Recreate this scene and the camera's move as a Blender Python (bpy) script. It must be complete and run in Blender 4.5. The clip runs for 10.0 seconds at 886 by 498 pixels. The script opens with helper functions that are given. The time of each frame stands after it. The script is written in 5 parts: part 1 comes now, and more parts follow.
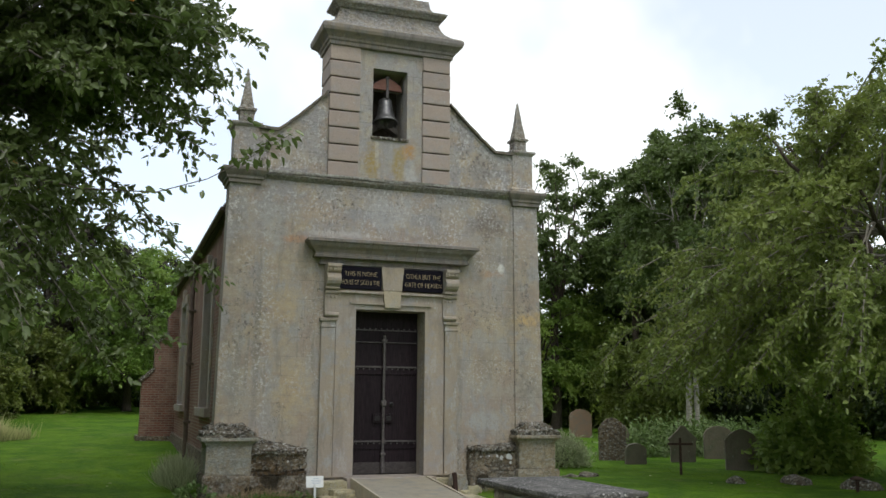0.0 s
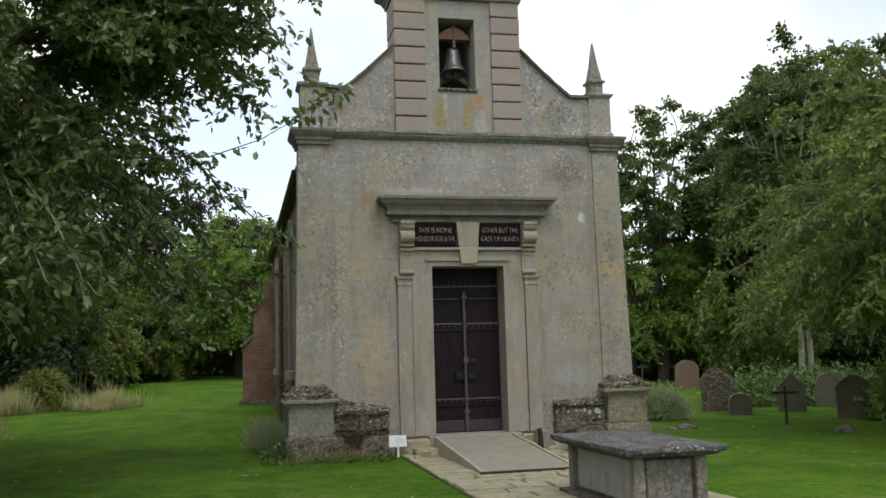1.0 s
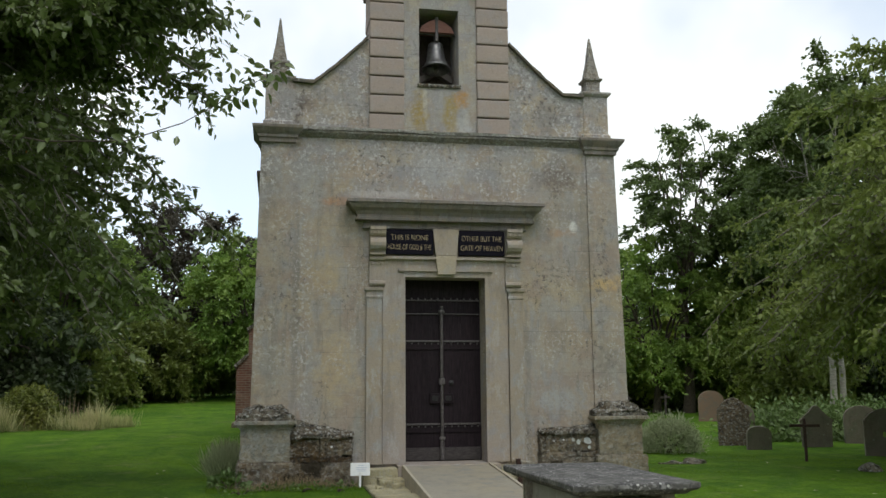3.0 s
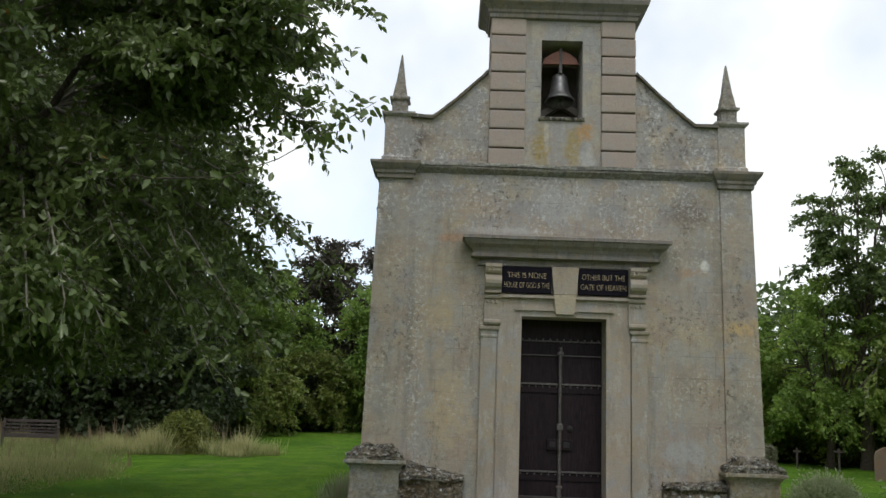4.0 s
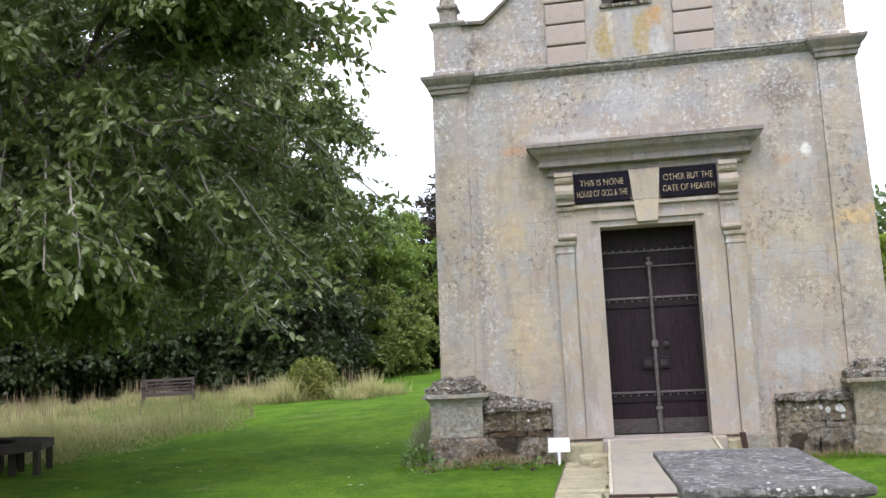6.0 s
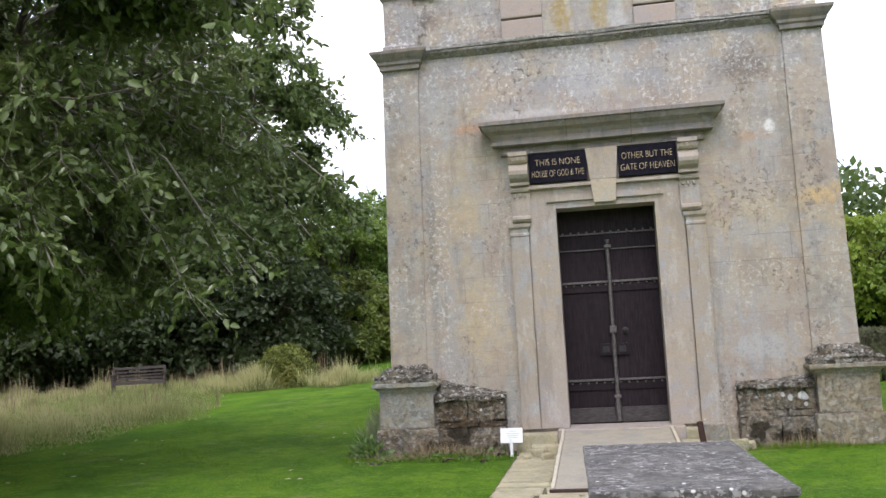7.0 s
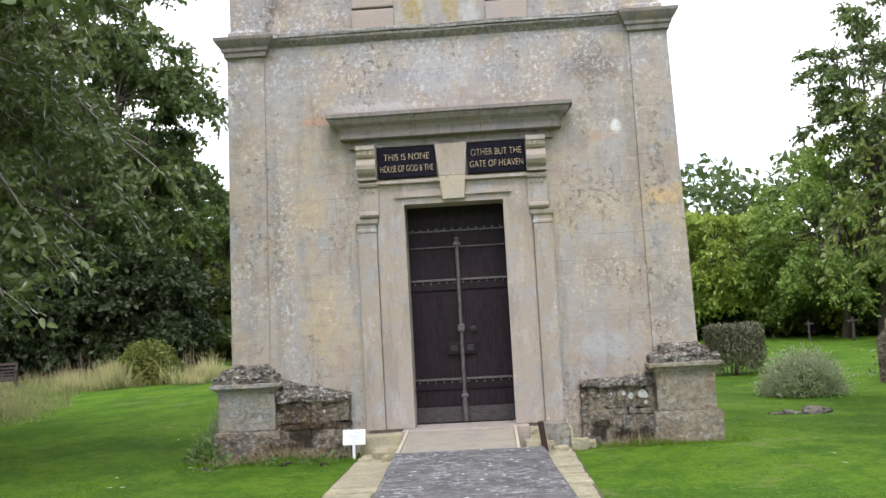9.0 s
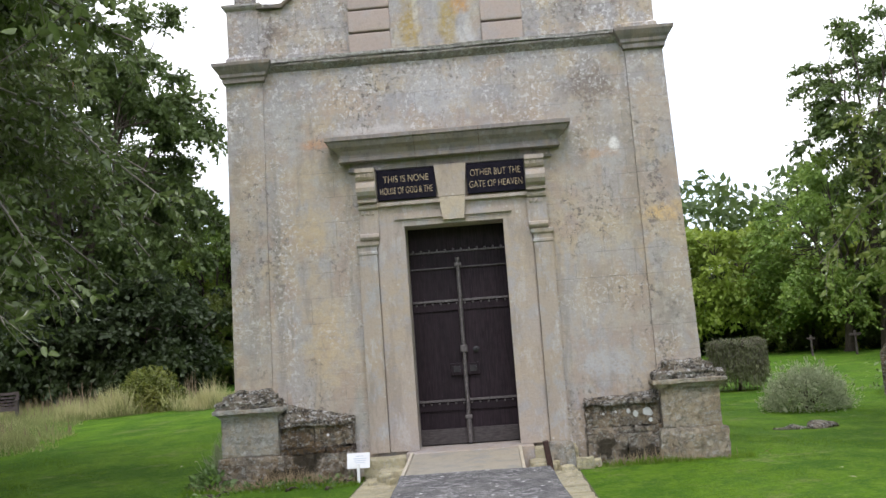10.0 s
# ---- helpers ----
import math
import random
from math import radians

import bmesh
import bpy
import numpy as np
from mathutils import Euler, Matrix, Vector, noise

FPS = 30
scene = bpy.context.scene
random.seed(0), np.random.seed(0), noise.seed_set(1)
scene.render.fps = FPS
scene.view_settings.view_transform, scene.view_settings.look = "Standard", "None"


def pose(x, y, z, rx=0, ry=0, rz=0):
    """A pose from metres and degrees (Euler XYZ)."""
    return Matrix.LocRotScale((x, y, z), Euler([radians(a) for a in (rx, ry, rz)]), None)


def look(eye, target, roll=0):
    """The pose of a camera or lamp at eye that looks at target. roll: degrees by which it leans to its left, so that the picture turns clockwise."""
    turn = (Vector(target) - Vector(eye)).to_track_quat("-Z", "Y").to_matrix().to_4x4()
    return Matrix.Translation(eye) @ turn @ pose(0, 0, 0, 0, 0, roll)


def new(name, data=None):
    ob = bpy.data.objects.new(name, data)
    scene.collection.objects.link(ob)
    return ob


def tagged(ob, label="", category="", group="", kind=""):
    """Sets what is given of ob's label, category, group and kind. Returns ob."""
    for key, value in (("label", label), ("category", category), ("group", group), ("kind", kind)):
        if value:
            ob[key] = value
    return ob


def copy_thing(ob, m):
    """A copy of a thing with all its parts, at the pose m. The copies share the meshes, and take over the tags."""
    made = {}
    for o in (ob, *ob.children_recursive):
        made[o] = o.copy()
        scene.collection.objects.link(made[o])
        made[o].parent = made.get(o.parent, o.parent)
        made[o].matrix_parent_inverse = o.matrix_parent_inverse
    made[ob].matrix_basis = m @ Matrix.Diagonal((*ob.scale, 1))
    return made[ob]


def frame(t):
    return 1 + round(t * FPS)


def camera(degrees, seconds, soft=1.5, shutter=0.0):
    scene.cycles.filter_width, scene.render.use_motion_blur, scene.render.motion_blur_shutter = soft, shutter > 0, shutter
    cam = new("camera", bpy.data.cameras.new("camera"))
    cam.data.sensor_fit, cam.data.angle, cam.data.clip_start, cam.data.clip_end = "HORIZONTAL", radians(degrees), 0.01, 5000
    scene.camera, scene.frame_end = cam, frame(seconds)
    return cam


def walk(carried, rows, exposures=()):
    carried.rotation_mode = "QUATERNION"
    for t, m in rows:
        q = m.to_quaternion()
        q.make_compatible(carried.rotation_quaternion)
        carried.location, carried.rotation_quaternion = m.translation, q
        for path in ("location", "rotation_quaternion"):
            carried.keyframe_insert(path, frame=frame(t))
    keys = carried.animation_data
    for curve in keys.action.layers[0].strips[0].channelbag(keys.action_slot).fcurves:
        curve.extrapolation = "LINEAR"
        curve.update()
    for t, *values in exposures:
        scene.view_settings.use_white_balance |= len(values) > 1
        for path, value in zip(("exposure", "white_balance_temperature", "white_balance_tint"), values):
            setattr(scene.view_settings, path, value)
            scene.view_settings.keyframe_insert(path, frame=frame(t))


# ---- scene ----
cam = camera(52.5, 10.0)

PATH = [
    (0, (-4.65, -15.646, 1.662), (-3.978, -13.791, 1.988), 0.4),
    (0.3, (-4.393, -15.518, 1.609), (-3.752, -13.655, 1.957), -0.6),
    (0.5, (-4.262, -15.53, 1.601), (-3.711, -13.638, 1.943), -1.8),
    (1, (-3.965, -15.388, 1.626), (-3.52, -13.453, 1.864), -1.6),
    (1.5, (-3.691, -15.057, 1.619), (-3.183, -13.15, 1.947), -1.0),
    (2, (-3.354, -14.864, 1.542), (-2.926, -12.932, 1.831), -1.8),
    (2.2, (-3.219, -14.797, 1.55), (-2.849, -12.85, 1.822), -1.9),
    (3.3, (-2.43, -14.039, 1.463), (-2.098, -12.097, 1.807), 0.5),
    (3.5, (-2.275, -14.002, 1.467), (-2.029, -12.056, 1.859), 1.4),
    (4, (-1.764, -13.861, 1.591), (-1.783, -11.896, 1.965), 2.1),
    (4.2, (-1.677, -13.786, 1.593), (-1.663, -11.817, 1.944), 0.4),
    (4.5, (-1.605, -13.574, 1.64), (-1.681, -11.594, 1.919), -1.8),
    (5, (-1.326, -13.382, 1.678), (-1.584, -11.412, 1.908), -2.1),
    (5.5, (-0.951, -13.045, 1.608), (-1.346, -11.096, 1.824), -1.9),
    (5.7, (-0.814, -12.953, 1.593), (-1.176, -10.999, 1.818), -1.9),
    (6.8, (-0.316, -12.285, 1.556), (-0.669, -10.328, 1.776), -4.1),
    (7, (-0.146, -12.167, 1.567), (-0.481, -10.205, 1.762), -3.1),
    (7.5, (0.209, -11.914, 1.676), (-0.148, -9.957, 1.886), -1.1),
    (8, (0.421, -11.767, 1.636), (-0.119, -9.857, 1.879), -1.7),
    (8.3, (0.481, -11.757, 1.623), (0.008, -9.825, 1.831), -1.3),
    (8.5, (0.497, -11.782, 1.647), (0.183, -9.815, 1.825), -1.2),
    (8.8, (0.459, -11.758, 1.623), (0.311, -9.771, 1.79), -2.4),
    (9, (0.434, -11.796, 1.615), (0.333, -9.805, 1.781), -3.1),
    (9.5, (0.43, -11.788, 1.608), (0.305, -9.805, 1.831), -4.1),
    (10, (0.417, -11.795, 1.609), (0.32, -9.809, 1.822), -4.2),
]
walk(cam, [(t, look(eye, target, roll)) for t, eye, target, roll in PATH],
     exposures=[(0, -0.04, 6500, 8), (0.5, -0.25, 6500, 7), (1.0, -0.08, 6500, 8), (2.2, -0.08, 6500, 8), (3.5, -0.2, 6500, 6), (4.3, -0.2, 6500, 8), (5.0, 0.72, 6430, 10), (5.5, 1.15, 6200, 18), (7, 0.88, 6250, 18), (8.0, 1.03, 6250, 18),
                (8.5, 1.15, 6250, 18), (9.2, 0.87, 6250, 16), (10, 0.72, 6250, 16)])

# ---- world and sun ----
world = bpy.data.worlds.new("overcast_sky")
scene.world = world
world.use_nodes = True
wn, wl = world.node_tree.nodes, world.node_tree.links
sky = wn.new("ShaderNodeTexSky")
sky.sky_type, sky.sun_disc = "NISHITA", False
sky.sun_elevation, sky.sun_rotation = radians(57), radians(176)
sky_noise = wn.new("ShaderNodeTexNoise")
sky_noise.inputs["Scale"].default_value, sky_noise.inputs["Detail"].default_value = 2.3, 5
sky_ramp = wn.new("ShaderNodeValToRGB")
sky_ramp.color_ramp.elements[0].position, sky_ramp.color_ramp.elements[1].position = 0.42, 0.55
sky_ramp.color_ramp.elements[0].color = (0.55, 0.55, 0.55, 1)
sky_ramp.color_ramp.elements[1].color = (1, 1, 1, 1)
cloud = wn.new("ShaderNodeRGB")
cloud.outputs[0].default_value = (0.97, 0.99, 1.0, 1)
cloud_gain = wn.new("ShaderNodeVectorMath")
cloud_gain.operation = "SCALE"
cloud_gain.inputs["Scale"].default_value = 12.6
sky_gain = wn.new("ShaderNodeVectorMath")
sky_gain.operation = "SCALE"
sky_gain.inputs["Scale"].default_value = 2.4
sky_mix = wn.new("ShaderNodeMix")
sky_mix.data_type = "RGBA"
wl.new(sky_noise.outputs["Fac"], sky_ramp.inputs[0])
wl.new(sky_ramp.outputs[0], sky_mix.inputs["Factor"])
wl.new(sky.outputs[0], sky_gain.inputs[0])
wl.new(cloud.outputs[0], cloud_gain.inputs[0])
wl.new(sky_gain.outputs[0], sky_mix.inputs[6])
wl.new(cloud_gain.outputs[0], sky_mix.inputs[7])
wl.new(sky_mix.outputs[2], wn["Background"].inputs["Color"])
wn["Background"].inputs["Strength"].default_value = 0.1

sun = new("sun", bpy.data.lights.new("sun", "SUN"))
sun.data.energy, sun.data.angle, sun.data.color = 0.9, radians(14), (1.0, 0.96, 0.9)
sun.matrix_world = look((1, -14, 22), (0, 0, 0))


# ---- materials ----
class Nodes:
    """A small builder for procedural materials."""

    def __init__(self, name):
        self.mat = bpy.data.materials.new(name)
        self.mat.use_nodes = True
        self.n, self.l = self.mat.node_tree.nodes, self.mat.node_tree.links
        self.bsdf = self.n["Principled BSDF"]
        self.co = self.n.new("ShaderNodeTexCoord").outputs["Object"]

    def noise(self, scale, detail=4, rough=0.6, vec=None, stretch=None):
        t = self.n.new("ShaderNodeTexNoise")
        t.inputs["Scale"].default_value, t.inputs["Detail"].default_value = scale, detail
        t.inputs["Roughness"].default_value = rough
        v = vec or self.co
        if stretch:
            m = self.n.new("ShaderNodeMapping")
            m.inputs["Scale"].default_value = stretch
            self.l.new(v, m.inputs[0])
            v = m.outputs[0]
        self.l.new(v, t.inputs["Vector"])
        return t.outputs["Fac"]

    def voronoi(self, scale, feature="F1"):
        t = self.n.new("ShaderNodeTexVoronoi")
        t.feature = feature
        t.inputs["Scale"].default_value = scale
        self.l.new(self.co, t.inputs["Vector"])
        return t.outputs["Distance"]

    def ramp(self, fac, a, b, lo=0.0, hi=1.0):
        m = self.n.new("ShaderNodeMapRange")
        m.interpolation_type = "SMOOTHSTEP"
        for i, v in enumerate((a, b, lo, hi)):
            m.inputs[i + 1].default_value = v
        self.l.new(fac, m.inputs[0])
        return m.outputs[0]

    def math(self, op, a, b=None):
        m = self.n.new("ShaderNodeMath")
        m.operation = op
        for i, v in enumerate((a, b)):
            if v is None:
                continue
            if isinstance(v, (int, float)):
                m.inputs[i].default_value = v
            else:
                self.l.new(v, m.inputs[i])
        return m.outputs[0]

    def mix(self, fac, a, b):
        m = self.n.new("ShaderNodeMix")
        m.data_type = "RGBA"
        for i, v in ((0, fac), (6, a), (7, b)):
            if isinstance(v, (int, float)):
                m.inputs[i].default_value = v
            elif isinstance(v, tuple):
                m.inputs[i].default_value = (*v, 1)
            else:
                self.l.new(v, m.inputs[i])
        return m.outputs[2]

    def spot(self, x, z, rx, rz, wobble, edge=0.35):
        """A stain or painted shade with an uneven outline round (x, z) on an upright face."""
        s = self.n.new("ShaderNodeSeparateXYZ")
        self.l.new(self.co, s.inputs[0])
        dx = self.math("DIVIDE", self.math("SUBTRACT", s.outputs[0], x), rx)
        dz = self.math("DIVIDE", self.math("SUBTRACT", s.outputs[2], z), rz)
        d = self.math("SQRT", self.math("ADD", self.math("MULTIPLY", dx, dx), self.math("MULTIPLY", dz, dz)))
        d = self.math("ADD", d, self.math("MULTIPLY", self.math("SUBTRACT", wobble, 0.5), 2.2))
        return self.ramp(d, 1.0, 1.0 - edge * 2)

    def height(self):
        s = self.n.new("ShaderNodeSeparateXYZ")
        self.l.new(self.co, s.inputs[0])
        return s.outputs[2]

    def bump(self, fac, distance, strength=0.6):
        b = self.n.new("ShaderNodeBump")
        b.inputs["Strength"].default_value, b.inputs["Distance"].default_value = strength, distance
        self.l.new(fac, b.inputs["Height"])
        if self.bsdf.inputs["Normal"].is_linked:
            self.l.new(self.bsdf.inputs["Normal"].links[0].from_socket, b.inputs["Normal"])
        self.l.new(b.outputs[0], self.bsdf.inputs["Normal"])

    def random(self):
        return self.n.new("ShaderNodeObjectInfo").outputs["Random"]

    def island(self):
        return self.n.new("ShaderNodeNewGeometry").outputs["Random Per Island"]

    def done(self, colour, rough=0.85, metal=0.0):
        for key, v in (("Base Color", colour), ("Roughness", rough), ("Metallic", metal)):
            if isinstance(v, (int, float)):
                self.bsdf.inputs[key].default_value = v
            elif isinstance(v, tuple):
                self.bsdf.inputs[key].default_value = (*v, 1)
            else:
                self.l.new(v, self.bsdf.inputs[key])
        return self.mat


def stone(name, base, warm, cool, lichen=0.35, dark=0.3, vary=0.0, rel=0.012, spots=False, streak=0.0, speck=1.0):
    """Weathered limestone: mottled, with pale and dark lichen."""
    k = Nodes(name)
    big, mid, fine = k.noise(0.9, 3), k.noise(3.7, 5, 0.65), k.noise(38, 4, 0.7)
    c = k.mix(k.ramp(big, 0.38, 0.62), base, warm)
    c = k.mix(k.ramp(mid, 0.45, 0.68), c, cool)
    if vary:
        c = k.mix(k.math("MULTIPLY", k.random(), vary), c, tuple(v * 0.55 for v in base))
    c = k.mix(k.ramp(k.noise(11, 5, 0.75), 0.58, 0.72, 0, dark), c, (0.13, 0.11, 0.09))
    if streak:
        c = k.mix(k.ramp(k.noise(3.0, 5, 0.7, stretch=(2.0, 2.0, 0.4)), 0.48, 0.66, 0, streak), c, tuple(v * 0.62 for v in base))
        c = k.mix(k.ramp(k.noise(4.2, 6, 0.75, stretch=(1.6, 1.6, 0.6)), 0.54, 0.64, 0, streak), c, tuple(v * 1.3 for v in cool))
    wob = k.noise(2.6, 4, 0.7)
    if spots:
        c = k.mix(k.ramp(k.noise(2.4, 3, 0.55), 0.47, 0.58, 0, 0.6), c, (0.35, 0.27, 0.225))
        c = k.mix(k.ramp(k.noise(1.7, 3, 0.55, stretch=(1.5, 1.5, 0.8)), 0.52, 0.60, 0, 0.65), c, (0.345, 0.35, 0.37))
        c = k.mix(k.ramp(k.noise(1.25, 3, 0.55), 0.53, 0.62, 0, 0.4), c, (0.45, 0.375, 0.27))
        c = k.mix(k.ramp(k.noise(2.2, 4, 0.6, stretch=(2.8, 2.8, 0.35)), 0.54, 0.64, 0, 0.55), c, (0.25, 0.23, 0.205))
        upper = k.ramp(k.height(), 4.0, 5.1)
        c = k.mix(k.math("MULTIPLY", k.ramp(k.noise(2.9, 4, 0.6), 0.44, 0.56, 0.05, 0.8), upper), c, (0.33, 0.325, 0.345))
        broken = k.ramp(k.noise(11, 6, 0.72), 0.38, 0.54, 0.45, 1.0)
        for x, z, rx, rz, col, amount in STAINS_AND_SHADE:
            c = k.mix(k.math("MULTIPLY", k.math("MULTIPLY", k.spot(x, z, rx, rz, wob), amount), broken), c, col)
        c = k.mix(k.ramp(k.noise(8.5, 6, 0.72), 0.52, 0.62, 0, 0.45), c, (0.24, 0.215, 0.19))
        c = k.mix(k.ramp(k.noise(10.5, 6, 0.72), 0.53, 0.63, 0, 0.4), c, (0.51, 0.475, 0.43))
        b = k.n.new("ShaderNodeTexBrick")
        b.inputs["Scale"].default_value = 1.0
        b.inputs["Brick Width"].default_value, b.inputs["Row Height"].default_value = 0.78, 0.335
        b.inputs["Mortar Size"].default_value, b.inputs["Mortar Smooth"].default_value = 0.006, 0.4
        sep, com = k.n.new("ShaderNodeSeparateXYZ"), k.n.new("ShaderNodeCombineXYZ")
        k.l.new(k.co, sep.inputs[0])
        k.l.new(sep.outputs[0], com.inputs[0])
        k.l.new(sep.outputs[2], com.inputs[1])
        k.l.new(com.outputs[0], b.inputs["Vector"])
        b.inputs["Color1"].default_value, b.inputs["Color2"].default_value = (1, 1, 1, 1), (0, 0, 0, 1)
        c = k.mix(k.math("MULTIPLY", b.outputs["Color"], 0.16), c, (0.50, 0.41, 0.27))
        joint = k.math("MULTIPLY", b.outputs["Fac"], k.ramp(k.noise(1.1, 3), 0.45, 0.6, 0.05, 0.45))
        c = k.mix(joint, c, (0.16, 0.14, 0.12))
        k.bump(joint, -0.004)
        where = k.math("ADD", k.ramp(k.noise(1.25, 3, 0.6), 0.50, 0.60, 0.05, 0.45), k.math("MULTIPLY", upper, k.ramp(k.noise(2.1, 3), 0.42, 0.55, 0.06, 0.5)))
        where = k.math("ADD", where, k.math("MULTIPLY", k.spot(-2.27, 2.9, 0.22, 2.6, wob), 0.5))
        dots = k.math("MULTIPLY", k.ramp(k.noise(17, 6, 0.75), 0.525, 0.575), where)
        c = k.mix(k.math("MULTIPLY", dots, 0.9 * speck), c, (0.70, 0.685, 0.69))
        where = k.math("ADD", k.ramp(k.noise(1.05, 4, 0.65, stretch=(1.3, 1, 0.8)), 0.48, 0.62, 0.06, 0.9), k.ramp(k.height(), 4.3, 5.7, 0.0, 0.45))
        dots = k.math("MULTIPLY", k.ramp(k.noise(14, 6, 0.78), 0.53, 0.59), where)
        c = k.mix(k.math("MULTIPLY", dots, 0.8 * speck), c, (0.15, 0.13, 0.12))
        k.bump(dots, -0.012)
    pale = k.math("MULTIPLY", k.ramp(k.voronoi(8.5), 0.20, 0.10), k.ramp(k.noise(1.7, 4), 0.50, 0.62))
    c = k.mix(k.math("MULTIPLY", pale, lichen), c, (0.62, 0.62, 0.58))
    c = k.mix(k.ramp(fine, 0.35, 0.75, 0.0, 0.28), c, (0.20, 0.175, 0.145))
    k.bump(fine, rel * 0.5)
    k.bump(k.noise(9, 6, 0.7), rel * 2, 0.7)
    return k.done(c, k.ramp(mid, 0.3, 0.7, 0.8, 0.95))


# stains and painted hood shade on the west front: place, half sizes, colour, strength
STAINS_AND_SHADE = [
    (-0.05, 5.02, 0.70, 0.42, (0.43, 0.44, 0.475), 0.8), (-1.35, 4.95, 0.60, 0.35, (0.45, 0.355, 0.28), 0.75), (-2.2, 4.7, 0.35, 0.60, (0.40, 0.40, 0.40), 0.75),
    (1.9, 4.92, 0.50, 0.40, (0.15, 0.115, 0.10), 0.8), (1.15, 4.95, 0.40, 0.35, (0.42, 0.37, 0.32), 0.6), (2.15, 4.35, 0.40, 0.30, (0.26, 0.235, 0.215), 0.7),
    (2.70, 3.14, 0.36, 0.16, (0.60, 0.42, 0.20), 0.95), (1.95, 3.98, 0.35, 0.10, (0.45, 0.28, 0.17), 0.7), (2.2, 4.1, 0.08, 0.12, (0.74, 0.73, 0.70), 0.95),
    (-0.38, 5.90, 0.20, 0.50, (0.36, 0.25, 0.06), 0.9), (0.12, 5.95, 0.17, 0.50, (0.36, 0.26, 0.07), 0.85), (0.34, 6.22, 0.18, 0.18, (0.50, 0.25, 0.05), 0.85),
    (-0.3, 6.1, 0.06, 0.35, (0.62, 0.60, 0.54), 0.6), (0.35, 5.8, 0.16, 0.3, (0.55, 0.56, 0.58), 0.6), (-2.3, 6.05, 0.18, 0.22, (0.12, 0.10, 0.10), 0.8),
    (-1.75, 4.42, 0.28, 0.10, (0.50, 0.25, 0.13), 0.7), (-1.85, 3.25, 0.40, 0.50, (0.49, 0.39, 0.245), 0.7), (-1.75, 1.75, 0.45, 0.60, (0.51, 0.405, 0.25), 0.7),
    # dark pair at x -1.62 and 1.70: drip stain plus painted hood shadow
    (-1.38, 0.85, 0.14, 0.60, (0.31, 0.33, 0.31), 0.75), (-1.62, 4.0, 0.20, 0.40, (0.21, 0.19, 0.165), 0.65), (1.70, 4.05, 0.18, 0.40, (0.22, 0.20, 0.18), 0.6),
    (1.85, 1.25, 0.55, 0.35, (0.41, 0.43, 0.47), 0.75), (1.9, 2.25, 0.45, 0.40, (0.29, 0.25, 0.21), 0.7), (2.05, 3.0, 0.40, 0.35, (0.47, 0.39, 0.27), 0.6),
    (-2.38, 2.6, 0.09, 2.4, (0.24, 0.225, 0.205), 0.7), (2.40, 3.9, 0.12, 1.3, (0.24, 0.22, 0.19), 0.65), (2.75, 1.9, 0.30, 0.50, (0.28, 0.26, 0.235), 0.7),
    (-2.72, 3.6, 0.28, 0.9, (0.44, 0.37, 0.27), 0.6), (-2.72, 1.7, 0.28, 0.6, (0.36, 0.345, 0.31), 0.6), (2.75, 4.5, 0.28, 0.5, (0.42, 0.35, 0.28), 0.6),
    (-1.0, 4.56, 0.8, 0.09, (0.56, 0.55, 0.56), 0.7), (0.8, 4.58, 0.7, 0.10, (0.27, 0.22, 0.18), 0.6), (1.85, 5.95, 0.45, 0.35, (0.27, 0.25, 0.235), 0.7), (-1.75, 5.9, 0.35, 0.25, (0.44, 0.37, 0.29), 0.6),
]
FACADE = stone("facade_stone", (0.395, 0.343, 0.295), (0.43, 0.352, 0.255), (0.375, 0.358, 0.35), 0.3, 0.22, spots=True)
TURRET = stone("turret_stone", (0.40, 0.365, 0.32), (0.43, 0.375, 0.30), (0.38, 0.375, 0.37), 0.3, 0.15, spots=True, speck=0.3)
DRESSED = stone("dressed_stone", (0.385, 0.332, 0.29), (0.40, 0.33, 0.25), (0.36, 0.34, 0.335), 0.4, 0.35, rel=0.008, streak=0.5)
STRIP = stone("door_strip_stone", (0.365, 0.312, 0.26), (0.38, 0.315, 0.24), (0.355, 0.35, 0.35), 0.5, 0.35, rel=0.008, streak=0.55)
KEYED = stone("buff_keystone", (0.44, 0.38, 0.29), (0.46, 0.38, 0.27), (0.42, 0.385, 0.33), 0.2, 0.25, rel=0.006)
PINKISH = stone("quoin_stone", (0.40, 0.325, 0.29), (0.42, 0.335, 0.285), (0.38, 0.335, 0.32), 0.35, 0.4, vary=0.25, rel=0.008)
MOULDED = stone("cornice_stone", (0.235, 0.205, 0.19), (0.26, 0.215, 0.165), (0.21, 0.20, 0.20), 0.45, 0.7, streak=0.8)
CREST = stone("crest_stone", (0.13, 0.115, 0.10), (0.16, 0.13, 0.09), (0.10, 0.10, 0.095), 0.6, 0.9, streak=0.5)


